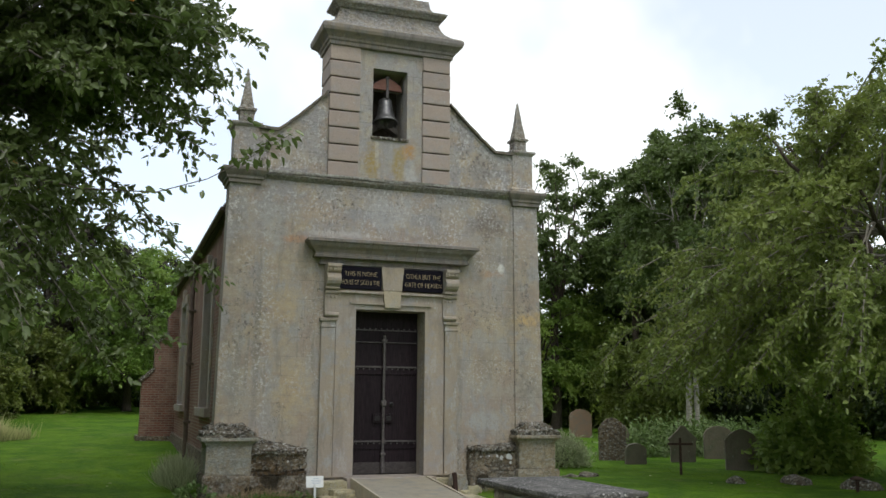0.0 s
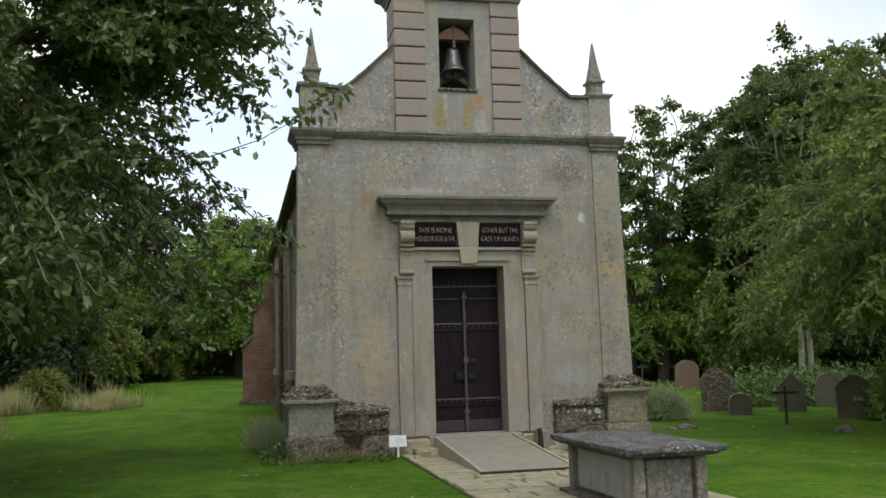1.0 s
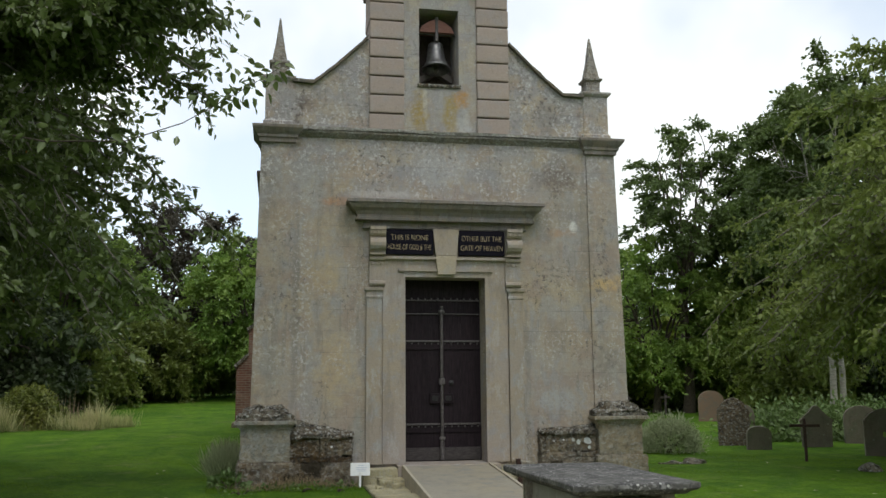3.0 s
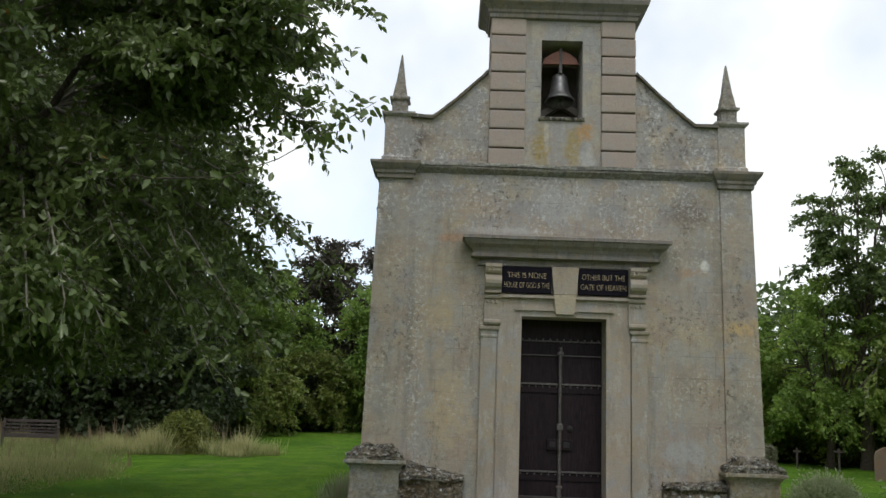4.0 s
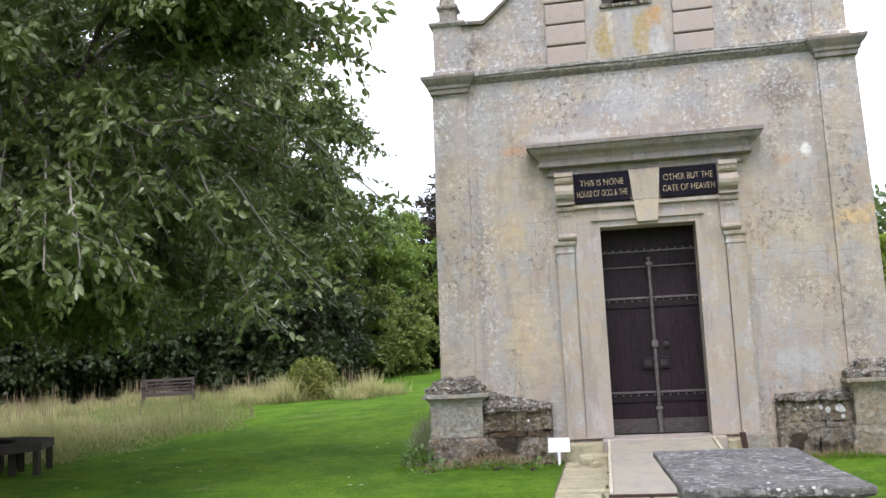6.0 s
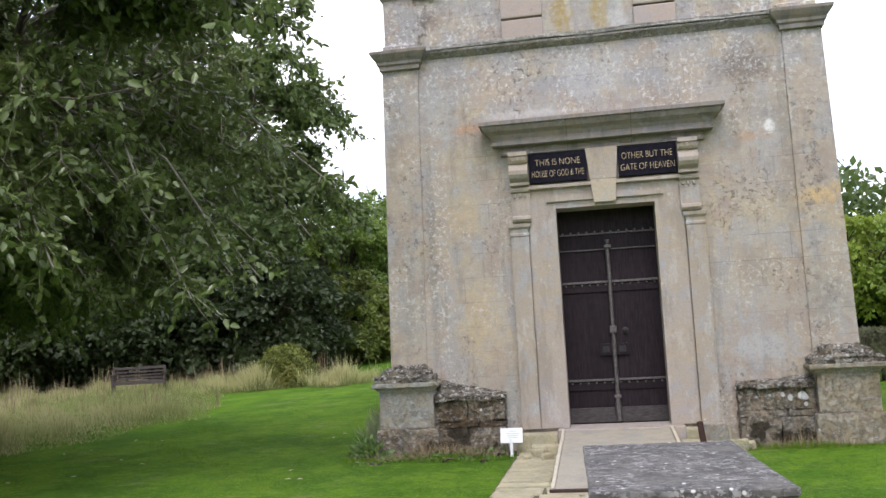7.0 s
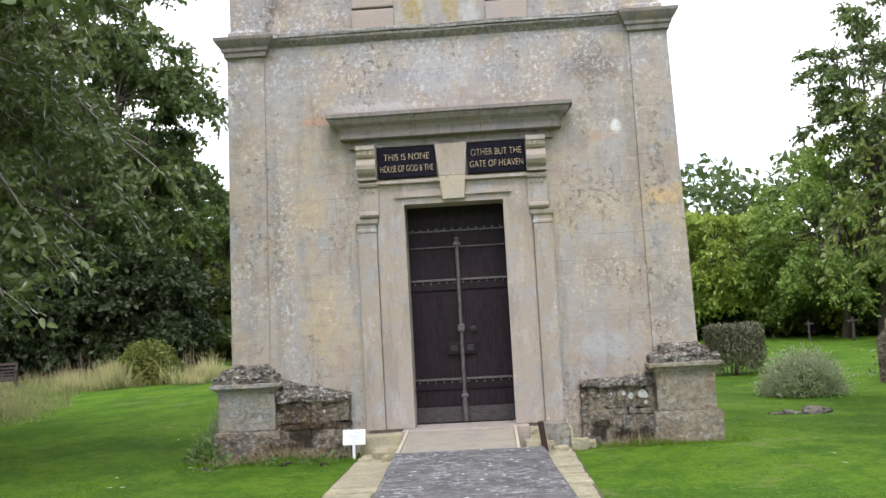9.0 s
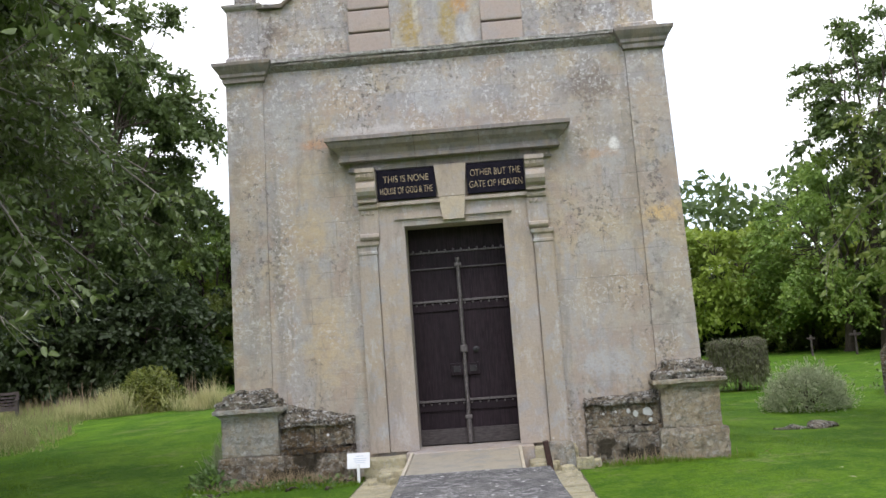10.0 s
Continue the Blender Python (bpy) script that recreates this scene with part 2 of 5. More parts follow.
def crust(name, a, b, white, black, moss):
    """Crumbling stone under crusts of white lichen, black growth and moss."""
    k = Nodes(name)
    c = k.mix(k.ramp(k.noise(4, 5, 0.7), 0.42, 0.58), a, b)
    c = k.mix(k.math("MULTIPLY", k.random(), 0.3), c, tuple(v * 0.55 for v in a))
    c = k.mix(k.ramp(k.noise(2.6, 6, 0.75), 0.50, 0.58, 0, moss), c, (0.115, 0.07, 0.028))
    dark = k.ramp(k.noise(15, 8, 0.8), 0.49, 0.56, 0, black)
    c = k.mix(dark, c, (0.032, 0.028, 0.024))
    pale = k.ramp(k.noise(17, 8, 0.8, stretch=(1, 1, 1.3)), 0.52, 0.58, 0, white)
    c = k.mix(pale, c, (0.56, 0.56, 0.54))
    if white > 0.7:
        blob = k.math("MULTIPLY", k.ramp(k.voronoi(9.0), 0.24, 0.19), k.ramp(k.noise(3.0, 3), 0.55, 0.58))
        c = k.mix(k.math("MULTIPLY", blob, white), c, (0.70, 0.70, 0.68))
    if name == "eroded_stone":
        wob = k.noise(14, 3, 0.5)
        for x, z, r in ((2.12, 0.575, 0.04), (2.28, 0.59, 0.06), (2.31, 0.49, 0.03), (2.04, 0.62, 0.028), (1.88, 0.62, 0.018), (-1.80, 0.58, 0.018), (1.72, 0.60, 0.015)):
            c = k.mix(k.math("MULTIPLY", k.spot(x, z, r, r, wob, 0.1), 0.95), c, (0.74, 0.75, 0.75))
    if name == "browned_base_stone":
        wob = k.noise(9, 4, 0.65)
        for x, z, rx, rz in ((1.72, 0.20, 0.13, 0.16), (2.12, 0.10, 0.34, 0.10), (-2.05, 0.30, 0.25, 0.14), (-2.3, 0.12, 0.3, 0.10)):
            c = k.mix(k.math("MULTIPLY", k.spot(x, z, rx, rz, wob, 0.2), 0.9), c, (0.035, 0.026, 0.012))
    k.bump(dark, -0.03, 0.9)
    k.bump(k.noise(16, 7, 0.8), 0.05, 0.9)
    return k.done(c, 0.95)


PEDESTAL = crust("pedestal_stone", (0.46, 0.405, 0.315), (0.41, 0.405, 0.37), 0.5, 0.25, 0.10)
CRUMB = crust("crumbling_ledge_stone", (0.46, 0.43, 0.38), (0.38, 0.36, 0.34), 0.8, 0.3, 0.1)
ERODED = crust("eroded_stone", (0.30, 0.235, 0.155), (0.22, 0.185, 0.14), 0.5, 0.65, 0.8)
MOSSY = crust("mossy_stone", (0.16, 0.10, 0.05), (0.10, 0.06, 0.03), 0.30, 0.8, 0.95)
BROWNED = crust("browned_base_stone", (0.33, 0.265, 0.19), (0.26, 0.225, 0.18), 0.5, 0.5, 0.8)
RUSSET = crust("russet_pedestal_stone", (0.49, 0.40, 0.28), (0.43, 0.385, 0.31), 0.5, 0.3, 0.25)
LICHENED = crust("lichened_cap_stone", (0.27, 0.235, 0.18), (0.19, 0.165, 0.13), 0.8, 0.9, 0.5)
WEATHERED = crust("weathered_pedestal_stone", (0.42, 0.37, 0.305), (0.36, 0.345, 0.33), 0.65, 0.30, 0.18)
GRAVE = stone("headstone", (0.20, 0.175, 0.14), (0.235, 0.19, 0.13), (0.145, 0.155, 0.105), 0.7, 0.6, vary=0.45, streak=0.6)
GRAVE_RED = stone("red_headstone", (0.25, 0.165, 0.115), (0.28, 0.175, 0.115), (0.21, 0.17, 0.135), 0.3, 0.3)
FLAG = crust("path_flag", (0.66, 0.59, 0.38), (0.57, 0.52, 0.34), 0.35, 0.16, 0.10)
CONCRETE = stone("ramp_concrete", (0.32, 0.295, 0.24), (0.34, 0.30, 0.225), (0.27, 0.26, 0.23), 0.2, 0.4, rel=0.004, streak=0.25)
PALE_EDGE = stone("ramp_edge", (0.50, 0.45, 0.36), (0.50, 0.44, 0.32), (0.42, 0.39, 0.33), 0.3, 0.5, rel=0.004, streak=0.4)


def slab_material():
    k = Nodes("tomb_slab_stone")
    c = k.mix(k.ramp(k.noise(5, 5, 0.7), 0.4, 0.65), (0.06, 0.059, 0.058), (0.12, 0.114, 0.106))
    streak = k.noise(24, 5, 0.7, stretch=(1.0, 2.0, 1.0))
    c = k.mix(k.math("MULTIPLY", k.ramp(streak, 0.525, 0.57, 0, 0.75), k.ramp(k.noise(3.2, 4, 0.6), 0.42, 0.60, 0.3, 1.0)), c, (0.40, 0.39, 0.385))
    c = k.mix(k.ramp(k.voronoi(9), 0.15, 0.10, 0, 0.8), c, (0.66, 0.65, 0.62))
    k.bump(streak, 0.03)
    k.bump(k.noise(30, 5, 0.7), 0.01)
    return k.done(c, 0.9)


def brick_material():
    k = Nodes("red_brick")
    b = k.n.new("ShaderNodeTexBrick")
    b.inputs["Scale"].default_value = 1.0
    b.inputs["Brick Width"].default_value, b.inputs["Row Height"].default_value = 0.225, 0.072
    b.inputs["Mortar Size"].default_value = 0.009
    b.inputs["Color1"].default_value, b.inputs["Color2"].default_value = (0.21, 0.088, 0.058, 1), (0.14, 0.065, 0.048, 1)
    b.inputs["Mortar"].default_value = (0.25, 0.20, 0.16, 1)
    sep = k.n.new("ShaderNodeSeparateXYZ")
    com = k.n.new("ShaderNodeCombineXYZ")
    k.l.new(k.co, sep.inputs[0])
    k.l.new(k.math("ADD", sep.outputs[0], sep.outputs[1]), com.inputs[0])
    k.l.new(sep.outputs[2], com.inputs[1])
    k.l.new(com.outputs[0], b.inputs["Vector"])
    c = k.mix(k.ramp(k.noise(1.3, 5, 0.7), 0.45, 0.7, 0, 0.6), b.outputs["Color"], (0.33, 0.24, 0.19))
    c = k.mix(k.ramp(k.noise(8, 5, 0.7), 0.55, 0.75, 0, 0.5), c, (0.12, 0.08, 0.06))
    k.bump(b.outputs["Fac"], -0.006)
    k.bump(k.noise(40, 4), 0.004)
    return k.done(c, 0.9)


def plain(name, a, b, scale=6, rough=0.7, metal=0.0, rel=0.003, stretch=None, vary=0.0):
    k = Nodes(name)
    f = k.noise(scale, 5, 0.65, stretch=stretch)
    c = k.mix(k.ramp(f, 0.35, 0.68), a, b)
    if vary:
        c = k.mix(k.math("MULTIPLY", k.random(), vary), c, tuple(v * 0.5 for v in a))
    k.bump(f, rel)
    return k.done(c, k.ramp(k.noise(scale * 2.3), 0.3, 0.7, max(rough - 0.12, 0.05), min(rough + 0.12, 1)), metal)


SLAB, BRICK = slab_material(), brick_material()
TOMBSIDE = stone("stained_tomb_stone", (0.36, 0.355, 0.335), (0.40, 0.355, 0.27), (0.33, 0.345, 0.365), 0.4, 0.5, streak=0.7)
CARVED = crust("carved_headstone", (0.17, 0.13, 0.085), (0.22, 0.18, 0.125), 0.6, 0.75, 0.6)
DOOR_WOOD = plain("old_dark_oak", (0.013, 0.0085, 0.0115), (0.030, 0.019, 0.024), 5, 0.62, 0, 0.004, (14, 14, 1), 0.4)
DOOR_BOARD = plain("weathered_door_board", (0.030, 0.024, 0.024), (0.062, 0.052, 0.05), 6, 0.7, 0, 0.004, (2, 14, 14))
IRON = plain("old_iron", (0.075, 0.066, 0.068), (0.14, 0.125, 0.12), 25, 0.55, 0.3, 0.002)
DARK_IRON = plain("black_iron", (0.013, 0.012, 0.013), (0.026, 0.023, 0.024), 20, 0.5, 0.2, 0.002)
RUST = plain("rusted_iron", (0.035, 0.02, 0.017), (0.07, 0.035, 0.025), 30, 0.8, 0.2, 0.003)
BELL_METAL = plain("bell_bronze", (0.12, 0.12, 0.125), (0.19, 0.19, 0.19), 12, 0.45, 0.8, 0.001)
HEADSTOCK = plain("red_headstock", (0.20, 0.075, 0.055), (0.27, 0.12, 0.085), 9, 0.6, 0, 0.003, (1, 10, 10))
DARK_WOOD = plain("belfry_timber", (0.05, 0.035, 0.03), (0.08, 0.06, 0.05), 8, 0.8, 0, 0.004, (10, 10, 1))
TEAK = plain("weathered_bench_wood", (0.055, 0.042, 0.04), (0.10, 0.08, 0.072), 8, 0.75, 0, 0.003, (2, 16, 16))
SEAT_WOOD = plain("tree_seat_wood", (0.028, 0.024, 0.02), (0.06, 0.05, 0.042), 8, 0.8, 0, 0.004, (3, 9, 9))
BARK = plain("bark", (0.05, 0.038, 0.03), (0.115, 0.09, 0.068), 7, 0.95, 0, 0.03, (5, 5, 1))
TWIG = plain("twig_bark", (0.16, 0.14, 0.11), (0.26, 0.24, 0.20), 9, 0.9, 0, 0.004)
PALE_BARK = plain("pale_bark", (0.35, 0.33, 0.29), (0.22, 0.20, 0.17), 6, 0.9, 0, 0.01, (1, 1, 5))
PLAQUE = plain("black_plaque", (0.007, 0.006, 0.012), (0.013, 0.011, 0.018), 12, 0.6, 0, 0.001)
for dull, level in ((PLAQUE, 0.08), (DOOR_WOOD, 0.18)):
    dull.node_tree.nodes["Principled BSDF"].inputs["Specular IOR Level"].default_value = level
GILT = plain("gilt_lettering", (0.30, 0.22, 0.12), (0.66, 0.54, 0.34), 26, 0.45, 0.2, 0.0005)
SIGN_WHITE = plain("white_sign", (0.82, 0.83, 0.84), (0.76, 0.77, 0.78), 8, 0.45, 0, 0.0005)
PRINT = plain("faded_print", (0.45, 0.52, 0.62), (0.55, 0.60, 0.68), 8, 0.5, 0, 0.0003)
LEAD = plain("lead_pipe", (0.10, 0.07, 0.06), (0.15, 0.11, 0.09), 12, 0.6, 0.2, 0.002)
SLATE = plain("roof_slate", (0.10, 0.09, 0.085), (0.15, 0.13, 0.12), 7, 0.7, 0, 0.004)
GLASS_DARK = plain("leaded_glass", (0.03, 0.035, 0.035), (0.06, 0.065, 0.06), 14, 0.2, 0, 0.002)
SOIL = plain("mossy_soil", (0.075, 0.075, 0.04), (0.12, 0.11, 0.06), 14, 0.95, 0, 0.01)


def leaf_material(name, a, b, c, gloss=0.45, translucent=0.32, turned=2.0):
    """Leaves: colour by leaf and by tree, light passing through."""
    k = Nodes(name)
    col = k.mix(k.island(), a, b)
    col = k.mix(k.ramp(k.noise(0.45, 3), 0.4, 0.68, 0, 0.75), col, c)
    col = k.mix(k.math("MULTIPLY", k.random(), 0.35), col, tuple(v * 0.5 for v in a))
    hue = k.math("FRACT", k.math("MULTIPLY", k.random(), 7.3))
    col = k.mix(k.math("MULTIPLY", hue, 0.35), col, (c[0] * 1.25, c[1] * 1.12, c[2]))
    if turned < 1:
        col = k.mix(k.ramp(k.island(), turned, turned + 0.001), col, (0.42, 0.17, 0.03))
    k.done(col, gloss)
    tr = k.n.new("ShaderNodeBsdfTranslucent")
    k.l.new(col, tr.inputs["Color"])
    sh = k.n.new("ShaderNodeMixShader")
    sh.inputs[0].default_value = translucent
    k.l.new(k.bsdf.outputs[0], sh.inputs[1])
    k.l.new(tr.outputs[0], sh.inputs[2])
    k.l.new(sh.outputs[0], k.n["Material Output"].inputs["Surface"])
    return k.mat


CHERRY = leaf_material("cherry_leaf", (0.082, 0.128, 0.042), (0.145, 0.205, 0.066), (0.18, 0.235, 0.076), 0.25, 0.32, 0.9985)
FRUIT_LEAF = leaf_material("orchard_leaf", (0.135, 0.19, 0.046), (0.215, 0.27, 0.064), (0.26, 0.31, 0.075), 0.42, 0.42)
OAK = leaf_material("woodland_leaf", (0.056, 0.096, 0.030), (0.100, 0.155, 0.044), (0.135, 0.190, 0.050), 0.5, 0.4)
LIME = leaf_material("yellow_green_leaf", (0.20, 0.29, 0.045), (0.28, 0.37, 0.055), (0.34, 0.41, 0.065), 0.5, 0.4)
FRESH = leaf_material("fresh_green_leaf", (0.15, 0.26, 0.055), (0.24, 0.36, 0.07), (0.30, 0.40, 0.075), 0.5, 0.42)
COPPER = leaf_material("copper_leaf", (0.042, 0.034, 0.027), (0.065, 0.048, 0.036), (0.060, 0.062, 0.032), 0.5, 0.35)
SHRUB = leaf_material("shrub_leaf", (0.115, 0.17, 0.042), (0.165, 0.23, 0.05), (0.225, 0.275, 0.062), 0.4, 0.4)
GREYLEAF = leaf_material("grey_green_leaf", (0.34, 0.40, 0.25), (0.46, 0.51, 0.35), (0.30, 0.36, 0.20), 0.6, 0.45)
OLIVE = leaf_material("olive_leaf", (0.11, 0.13, 0.055), (0.17, 0.19, 0.085), (0.20, 0.22, 0.10), 0.5, 0.35)
# undergrowth: the shade at the foot of the wood is put into this colour
SHADED_UNDER = leaf_material("shaded_undergrowth_leaf", (0.024, 0.042, 0.015), (0.038, 0.062, 0.020), (0.052, 0.080, 0.024), 0.55, 0.35)
BOXLEAF = leaf_material("clipped_bush_leaf", (0.11, 0.15, 0.03), (0.23, 0.27, 0.055), (0.29, 0.29, 0.065), 0.4, 0.4)
WEED = leaf_material("weed_leaf", (0.10, 0.18, 0.05), (0.15, 0.25, 0.07), (0.18, 0.26, 0.09), 0.5)
STRAW = leaf_material("dry_grass", (0.58, 0.53, 0.28), (0.80, 0.73, 0.44), (0.40, 0.46, 0.17), 0.7, 0.45)
BLADE = leaf_material("lawn_blade", (0.125, 0.245, 0.024), (0.175, 0.31, 0.033), (0.21, 0.335, 0.046), 0.7, 0.5)
MEADOW = leaf_material("meadow_blade", (0.20, 0.27, 0.09), (0.31, 0.36, 0.14), (0.40, 0.41, 0.19), 0.7, 0.45)
STALK = leaf_material("seed_stalk", (0.34, 0.26, 0.16), (0.48, 0.39, 0.25), (0.36, 0.26, 0.17), 0.7, 0.3)
DEAD_LEAF = leaf_material("fallen_leaf", (0.45, 0.42, 0.30), (0.55, 0.52, 0.40), (0.35, 0.28, 0.14), 0.7, 0.1)


def lawn_material():
    """Mown grass: broad patches, mossy and yellowed spots, fine tufts."""
    k = Nodes("mown_lawn")
    c = k.mix(k.ramp(k.noise(0.45, 5, 0.7), 0.42, 0.58), (0.052, 0.126, 0.008), (0.106, 0.210, 0.011))
    c = k.mix(k.ramp(k.noise(1.3, 5, 0.7), 0.50, 0.62, 0, 0.75), c, (0.141, 0.239, 0.020))
    c = k.mix(k.ramp(k.noise(1.9, 6, 0.75), 0.51, 0.62, 0, 0.75), c, (0.056, 0.124, 0.014))
    c = k.mix(k.ramp(k.noise(0.8, 5, 0.75), 0.57, 0.64, 0, 0.7), c, (0.189, 0.219, 0.074))
    c = k.mix(k.ramp(k.noise(5, 7, 0.8), 0.50, 0.62, 0, 0.75), c, (0.052, 0.120, 0.014))
    c = k.mix(k.ramp(k.noise(18, 7, 0.85), 0.46, 0.60, 0, 0.65), c, (0.043, 0.100, 0.014))
    c = k.mix(k.ramp(k.noise(22, 7, 0.85), 0.53, 0.62, 0, 0.7), c, (0.189, 0.296, 0.054))
    k.bump(k.noise(60, 5, 0.8), 0.03)
    k.bump(k.noise(7, 5, 0.7), 0.05)
    return k.done(c, 0.9)


LAWN = lawn_material()
for grassy in (LAWN, BLADE):
    grassy.node_tree.nodes["Principled BSDF"].inputs["Specular IOR Level"].default_value = 0.08


# ---- mesh helpers ----
def obj(name, bm, mat, parent=None, label="", smooth=False):
    me = bpy.data.meshes.new(name)
    bmesh.ops.recalc_face_normals(bm, faces=bm.faces)
    bm.to_mesh(me)
    bm.free()
    me.materials.append(mat)
    if smooth:
        me.shade_smooth()
    ob = new(name, me)
    ob.parent = parent
    if label:
        ob["label"] = label
    return ob


def part(name, bm, mat, parent, label="", smooth=False):
    return obj(name, bm, mat, parent, label, smooth)


def thing(name, at, label, category, group="", turn=0.0):
    e = new(name)
    e.empty_display_size = 0.2
    e.matrix_world = pose(*at, 0, 0, turn)
    return tagged(e, label, category, group)


def box(x0, x1, y0, y1, z0, z1, bevel=0.0, bm=None, rough=0.0, seed=0):
    """A box with worn edges; rough: how far its corners stray."""
    own = bmesh.new()
    bmesh.ops.create_cube(own, size=1)
    for v in own.verts:
        v.co = Vector(((x0 + x1) / 2 + v.co.x * (x1 - x0), (y0 + y1) / 2 + v.co.y * (y1 - y0), (z0 + z1) / 2 + v.co.z * (z1 - z0)))
    if rough:
        r = random.Random(seed)
        for v in own.verts:
            v.co += Vector((r.uniform(-rough, rough), r.uniform(-rough, rough), r.uniform(-rough, rough)))
    if bevel:
        bmesh.ops.bevel(own, geom=own.edges[:], offset=bevel, segments=2, affect="EDGES", profile=0.6)
    if bm is None:
        return own
    tmp = bpy.data.meshes.new("tmp")
    own.to_mesh(tmp)
    own.free()
    bm.from_mesh(tmp)
    bpy.data.meshes.remove(tmp)
    return bm


def prism(outline, y0, y1, bm=None):
    """An outline in x and z, drawn out from y0 to y1."""
    bm = bm or bmesh.new()
    a = [bm.verts.new((x, y0, z)) for x, z in outline]
    b = [bm.verts.new((x, y1, z)) for x, z in outline]
    bm.faces.new(a)
    bm.faces.new(b[::-1])
    for i in range(len(a)):
        j = (i + 1) % len(a)
        bm.faces.new((a[i], b[i], b[j], a[j]))
    return bm


def side_prism(outline, x0, x1, bm=None):
    """An outline in y and z, drawn out from x0 to x1."""
    bm = bm or bmesh.new()
    a = [bm.verts.new((x0, y, z)) for y, z in outline]
    b = [bm.verts.new((x1, y, z)) for y, z in outline]
    bm.faces.new(a)
    bm.faces.new(b[::-1])
    for i in range(len(a)):
        j = (i + 1) % len(a)
        bm.faces.new((a[i], b[i], b[j], a[j]))
    return bm


def moulded(x0, x1, y0, y1, profile, back=0.0, bm=None):
    """A block whose faces follow a profile of (out, z); back scales how far it goes out behind."""
    bm = bm or bmesh.new()
    rings = []
    for out, z in profile:
        o = out * back
        rings.append([bm.verts.new(c) for c in ((x0 - out, y0 - out, z), (x1 + out, y0 - out, z), (x1 + out, y1 + o, z), (x0 - out, y1 + o, z))])
    bm.faces.new(rings[0][::-1])
    bm.faces.new(rings[-1])
    for a, b in zip(rings, rings[1:]):
        for i in range(4):
            j = (i + 1) % 4
            bm.faces.new((a[i], a[j], b[j], b[i]))
    return bm


def lathe(profile, n=24, bm=None):
    bm = bm or bmesh.new()
    rings = [[bm.verts.new((r * math.cos(2 * math.pi * i / n), r * math.sin(2 * math.pi * i / n), z)) for i in range(n)] for r, z in profile]
    for a, b in zip(rings, rings[1:]):
        for i in range(n):
            j = (i + 1) % n
            bm.faces.new((a[i], a[j], b[j], b[i]))
    bm.faces.new(rings[0][::-1])
    bm.faces.new(rings[-1])
    return bm


def roughen(bm, amount, scale, cuts=0, seed=0.0):
    """Subdivides and wears a form by noise."""
    if cuts:
        bmesh.ops.subdivide_edges(bm, edges=bm.edges[:], cuts=cuts, use_grid_fill=True)
    for v in bm.verts:
        n = noise.noise_vector(v.co * scale + Vector((seed, seed * 2.3, 0)))
        v.co += n * amount
    return bm


def tube_arrays(pts, radii, sides=5):
    pts = np.asarray(pts, float)
    n = len(pts)
    tang = np.gradient(pts, axis=0)
    tang /= np.linalg.norm(tang, axis=1)[:, None] + 1e-9
    ref = np.where(np.abs(tang[:, 2:3]) > 0.9, [[1.0, 0, 0]], [[0, 0, 1.0]])
    u = np.cross(tang, ref)
    u /= np.linalg.norm(u, axis=1)[:, None] + 1e-9
    w = np.cross(tang, u)
    ang = np.linspace(0, 2 * math.pi, sides, endpoint=False)
    ring = np.cos(ang)[None, :, None] * u[:, None] + np.sin(ang)[None, :, None] * w[:, None]
    v = pts[:, None] + ring * np.asarray(radii, float)[:, None, None]
    f = []
    for i in range(n - 1):
        for j in range(sides):
            k = (j + 1) % sides
            f.append((i * sides + j, i * sides + k, (i + 1) * sides + k, (i + 1) * sides + j))
    return v.reshape(-1, 3), f


def tubes(name, lines, mat, parent=None, sides=5, label=""):
    vs, fs, base = [], [], 0
    for pts, radii in lines:
        v, f = tube_arrays(pts, radii, sides)
        vs.append(v)
        fs.extend([tuple(i + base for i in q) for q in f])
        base += len(v)
    me = bpy.data.meshes.new(name)
    me.from_pydata(np.concatenate(vs).tolist(), [], fs)
    me.materials.append(mat)
    me.shade_smooth()
    ob = new(name, me)
    ob.parent = parent
    if label:
        ob["label"] = label
    return ob


